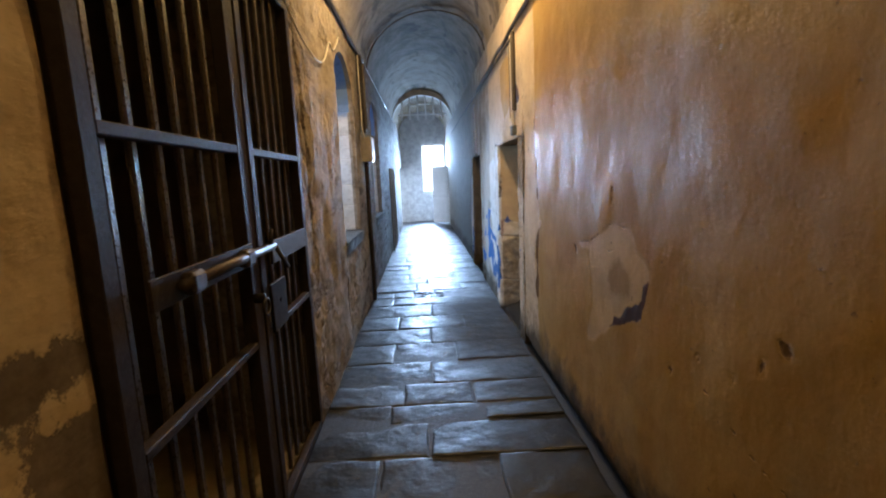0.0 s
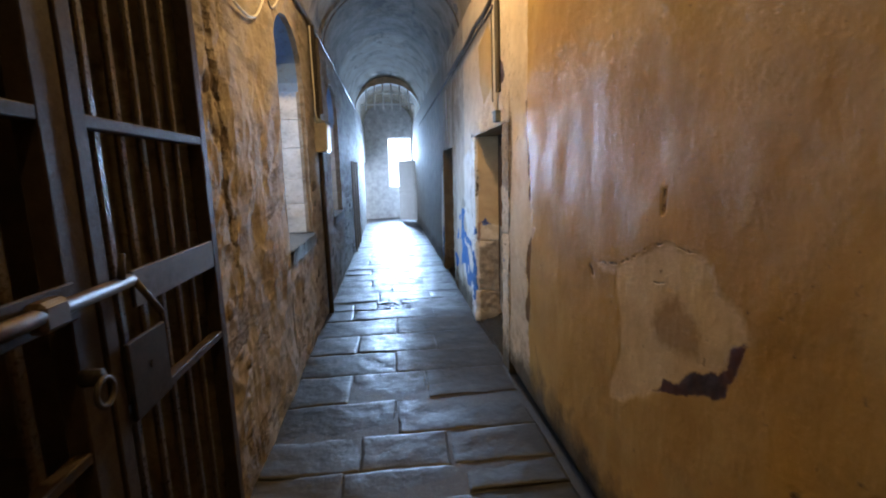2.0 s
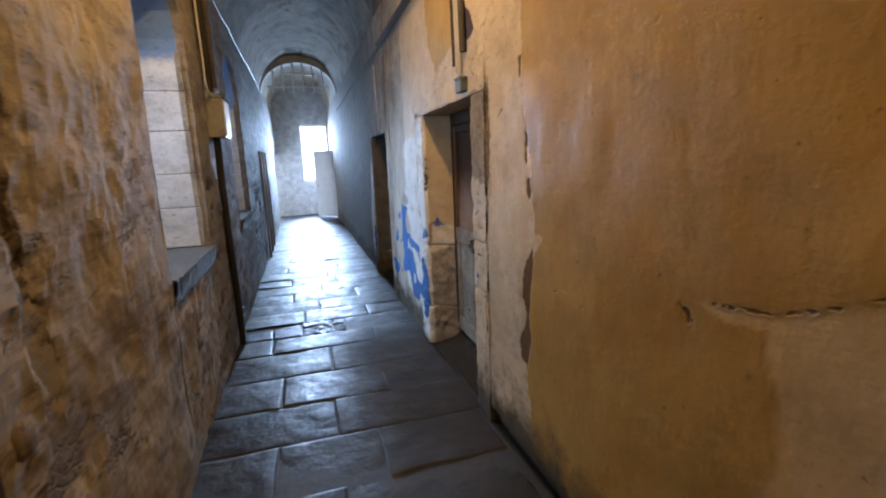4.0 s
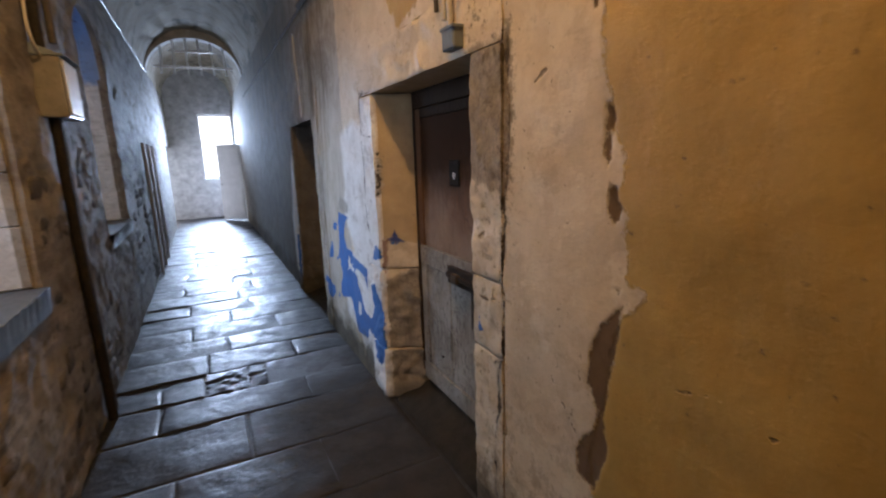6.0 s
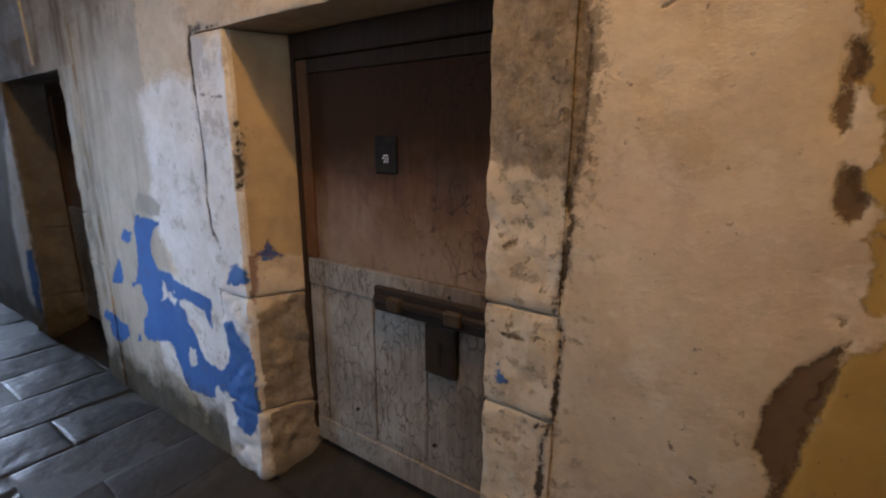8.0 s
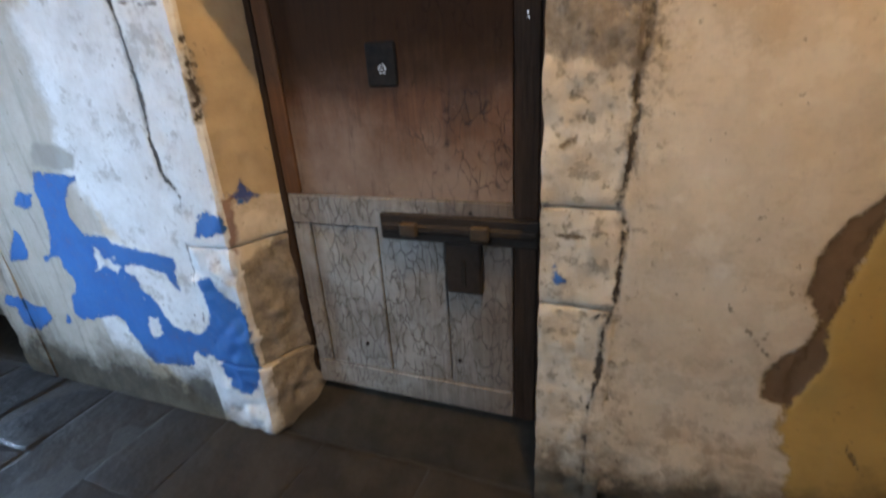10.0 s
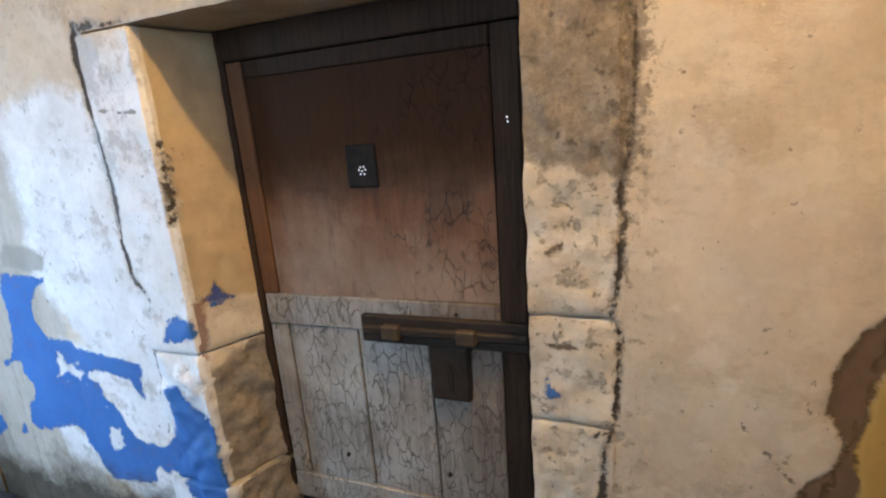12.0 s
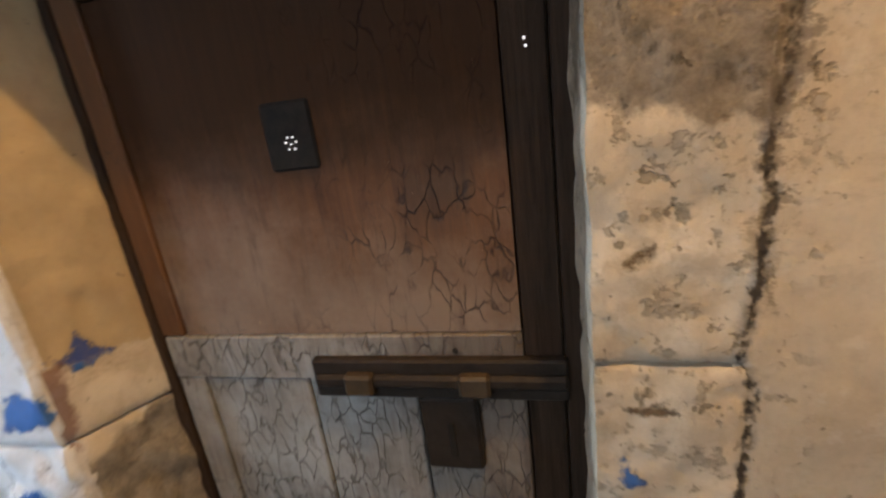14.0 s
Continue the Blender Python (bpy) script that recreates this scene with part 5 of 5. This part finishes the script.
# fanlight grille across the head of the vault
grille = empty("fanlight_grille", (VC, SCREEN_Y + 0.10, 3.44))
part("head_bar", box((-0.72, -0.014, 0.10), (0.72, 0.014, 0.135), 0.005), M_FRAMEPAINT, grille)
part("cross_bar", box((-0.44, -0.014, 0.40), (0.44, 0.014, 0.43), 0.003), M_FRAMEPAINT, grille)
for k in range(6):
    xx = -0.60 + 0.24 * k
    part("bar", rod((xx, 0.03, -0.02), (xx * 0.94, 0.03, 0.70 * math.sqrt(1 - (xx * 0.94 / 0.875) ** 2) - 0.03), 0.020, 10, 0.020), M_FRAMEPAINT, grille, "", True)
tagged(grille, "pale iron bars fanning across the arched opening", "grille")

# open leaf beyond the screen
leaf = empty("open_door", (0.93, 16.55, 0))
leaf.matrix_world = pose(0.93, 16.55, 0, 0, 0, 52)
part("leaf", box((-0.03, 0.0, 0.05), (0.03, 0.78, 2.10), 0.006), M_LEAF, leaf)
for z0, z1 in ((0.15, 0.95), (1.10, 1.98)):
    part("panel", box((-0.042, 0.10, z0), (-0.031, 0.68, z1), 0.01), M_LEAF, leaf)
part("handle", rod((-0.035, 0.70, 1.02), (-0.085, 0.70, 1.02), 0.014, 10), M_BLACK, leaf, "", True)
tagged(leaf, "pale grey panelled door standing open at the far end", "door")

# ---- stones of the gate-side wall ----


def lump(seed):
    bm = bmesh.new()
    bmesh.ops.create_icosphere(bm, subdivisions=2, radius=1.0)
    for v in bm.verts:
        p = v.co.copy()
        q = Vector((math.copysign(abs(p.x) ** 0.6, p.x), math.copysign(abs(p.y) ** 0.55, p.y), math.copysign(abs(p.z) ** 0.55, p.z)))
        v.co = q * (1 + 0.16 * noise.noise(p * 1.6 + Vector((seed * 5.1, seed, 2))))
    me = bpy.data.meshes.new("stone")
    bm.to_mesh(me)
    bm.free()
    me.shade_smooth()
    return me


lumps = [[lump(k) for k in range(5)] for m in range(2)]
for pile, mat in zip(lumps, (M_ROCK, M_DARKROCK)):
    for me in pile:
        me.materials.append(mat)
rs = random.Random(11)


def stones(y0, y1, z0, z1, pile, keep, proud):
    z = z0
    while z < z1:
        h = rs.uniform(0.07, 0.15)
        y = y0 + rs.uniform(-0.05, 0.05)
        while y < y1:
            w = rs.uniform(0.10, 0.24)
            if rs.random() < keep(y + w / 2, z + h / 2):
                ob = new("stone", rs.choice(pile))
                ob.parent = wall_left
                ob.matrix_world = pose(LX + rs.uniform(-0.012, 0.004) + proud - 0.03, y + w / 2, z + h / 2, rs.uniform(-8, 8), rs.uniform(-6, 6), rs.uniform(-6, 6)) @ Matrix.Diagonal((0.035, w * 0.48, h * 0.47, 1))
            y += w
        z += h


stones(2.76, 3.30, 0.15, 2.75, lumps[0], lambda y, z: 0.42 - (y - 2.76) * 0.9 + 0.4 * noise.noise(Vector((y * 4, z * 4, 1))), 0.0)
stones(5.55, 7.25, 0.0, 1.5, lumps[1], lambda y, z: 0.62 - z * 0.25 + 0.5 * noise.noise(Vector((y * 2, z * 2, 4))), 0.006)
stones(4.3, 5.5, 0.0, 0.7, lumps[0], lambda y, z: 0.45 - z * 0.4 + 0.5 * noise.noise(Vector((y * 2, z * 2, 7))), 0.002)
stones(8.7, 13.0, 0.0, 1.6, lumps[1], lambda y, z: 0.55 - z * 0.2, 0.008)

# dressed courses on the far cheek of each niche
for w in (W1, W2):
    z = SILL + 0.005
    for k, h in enumerate((0.30, 0.25, 0.31, 0.28, 0.27)):
        cuts = (-0.885, -1.17, -1.56) if k % 2 else (-0.885, -1.30, -1.56)
        for x1, x0 in zip(cuts, cuts[1:]):
            us = [x0 + 0.002, *ramp(x0 + 0.006, x1 - 0.006, 0.04), x1 - 0.002]
            vs = [z + 0.002, *ramp(z + 0.006, z + h - 0.006, 0.04), z + h - 0.002]
            pts = []
            for i, x in enumerate(us):
                for j, zz in enumerate(vs):
                    e = i in (0, len(us) - 1) or j in (0, len(vs) - 1)
                    pts.append((x, w[1] - (0.015 if e else 0.020) + 0.005 * noise.noise(Vector((x * 7, w[1], zz * 7))), zz))
            co = np.array(pts)
            mesh_of("ashlar_block", pts, grid_faces(len(us), len(vs)), M_RUBBLE, wall_left, gate_side_wear(co))
        z += h

# ---- floor ----
floor = tagged(part("floor", box((-1.0, BACK_Y, -0.12), (1.0, END_Y, -0.0048), 0), M_MORTAR), "worn dark flagstone floor with deep joints", "floor", kind="structure")
tagged(part("ground", box((-60, -60, -0.3), (60, 80, -0.13), 0), M_MORTAR), "dark ground beneath the building", "ground", kind="structure")


def flag(x0, x1, y0, y1, seed, rough=False, s0=0.0, s1=0.0):
    """One flagstone with a dished, uneven top and rounded edges."""
    nx, ny = (24, 18) if rough else (9, 7)
    us = [0, 0.005, 0.022] + list(np.linspace(0.10, (x1 - x0) - 0.10, nx - 4)) + [x1 - x0 - 0.022, x1 - x0 - 0.005, x1 - x0]
    ws = [0, 0.005, 0.022] + list(np.linspace(0.09, (y1 - y0) - 0.09, ny - 4)) + [y1 - y0 - 0.022, y1 - y0 - 0.005, y1 - y0]
    rnd = random.Random(seed)
    tx, ty, dz = rnd.uniform(-0.009, 0.009), rnd.uniform(-0.017, 0.017), rnd.uniform(-0.004, 0.004)
    drop = {0: -0.0075, 1: -0.0025, 2: -0.0005}
    verts = []
    for i, u in enumerate(us):
        for j, w in enumerate(ws):
            e = min(i, len(us) - 1 - i, j, len(ws) - 1 - j)
            x, y = x0 + u, y0 + w
            fill = min(1.0, max(0.0, (x + 0.25) / 0.5)) * min(1.0, max(0.0, (y - 3.6) / 0.6)) * min(1.0, max(0.0, (6.4 - y) / 0.6))
            z = dz * (1 - 0.8 * fill) + drop.get(e, 0.0) * (1 - 0.85 * fill) + (tx * (u / (x1 - x0) - 0.5) + ty * (w / (y1 - y0) - 0.5)) * (1 - 0.8 * fill)
            z += (0.020 if rough else 0.005) * noise.noise(Vector((x * (21 if rough else 5), y * (21 if rough else 5), seed)))
            wob = 0.016 * noise.noise(Vector((x * 6, y * 6, seed + 3)))
            f = w / (y1 - y0)
            verts.append((x + wob, y + wob + x * (s0 * (1 - f) + s1 * f), z))
    return mesh_of("flagstone", verts, grid_faces(len(us), len(ws)), M_FLAG, floor)


ROW_EDGES = [2.27, 2.68, 2.93, 3.29, 3.75, 4.235, 4.70, 5.20, 5.72, 6.10, 6.50, 6.92]
ROW_JOINTS = {2.27: [-0.1], 2.68: [-0.38, 0.3], 2.93: [-0.29, 0.25], 3.29: [-0.065], 3.75: [-0.42, 0.18], 4.235: [-0.06], 4.70: [-0.42, 0.34], 5.20: [-0.03], 5.72: [-0.54, 0.42], 6.10: [-0.56, -0.27, 0.17], 6.50: [-0.25, 0.45]}
rng = random.Random(5)
edges = list(ROW_EDGES)
while edges[0] > BACK_Y + 0.3:
    edges.insert(0, edges[0] - rng.uniform(0.38, 0.50))
edges[0] = BACK_Y
while edges[-1] < END_Y - 0.3:
    edges.append(edges[-1] + rng.uniform(0.38, 0.50))
edges[-1] = END_Y
slopes = [rng.uniform(-0.035, 0.02) for e in edges]
odd = 0
for r, (a, b) in enumerate(zip(edges, edges[1:])):
    cuts = ROW_JOINTS.get(a)
    if cuts is None:
        cuts = [rng.uniform(-0.15, 0.15)] if odd else [rng.uniform(-0.5, -0.3), rng.uniform(0.2, 0.45)]
    odd = len(cuts) > 1 and 1 or 0
    xs = [LX - 0.03] + cuts + [RX + 0.02 if a > 4.0 else RX - 0.02]
    for k, (u, w) in enumerate(zip(xs, xs[1:])):
        flag(u + 0.003, w - 0.003, a + 0.003, b - 0.003, r * 7 + k, rough=(abs(a - 6.10) < 0.01 and k == 2), s0=slopes[r], s1=slopes[r + 1])
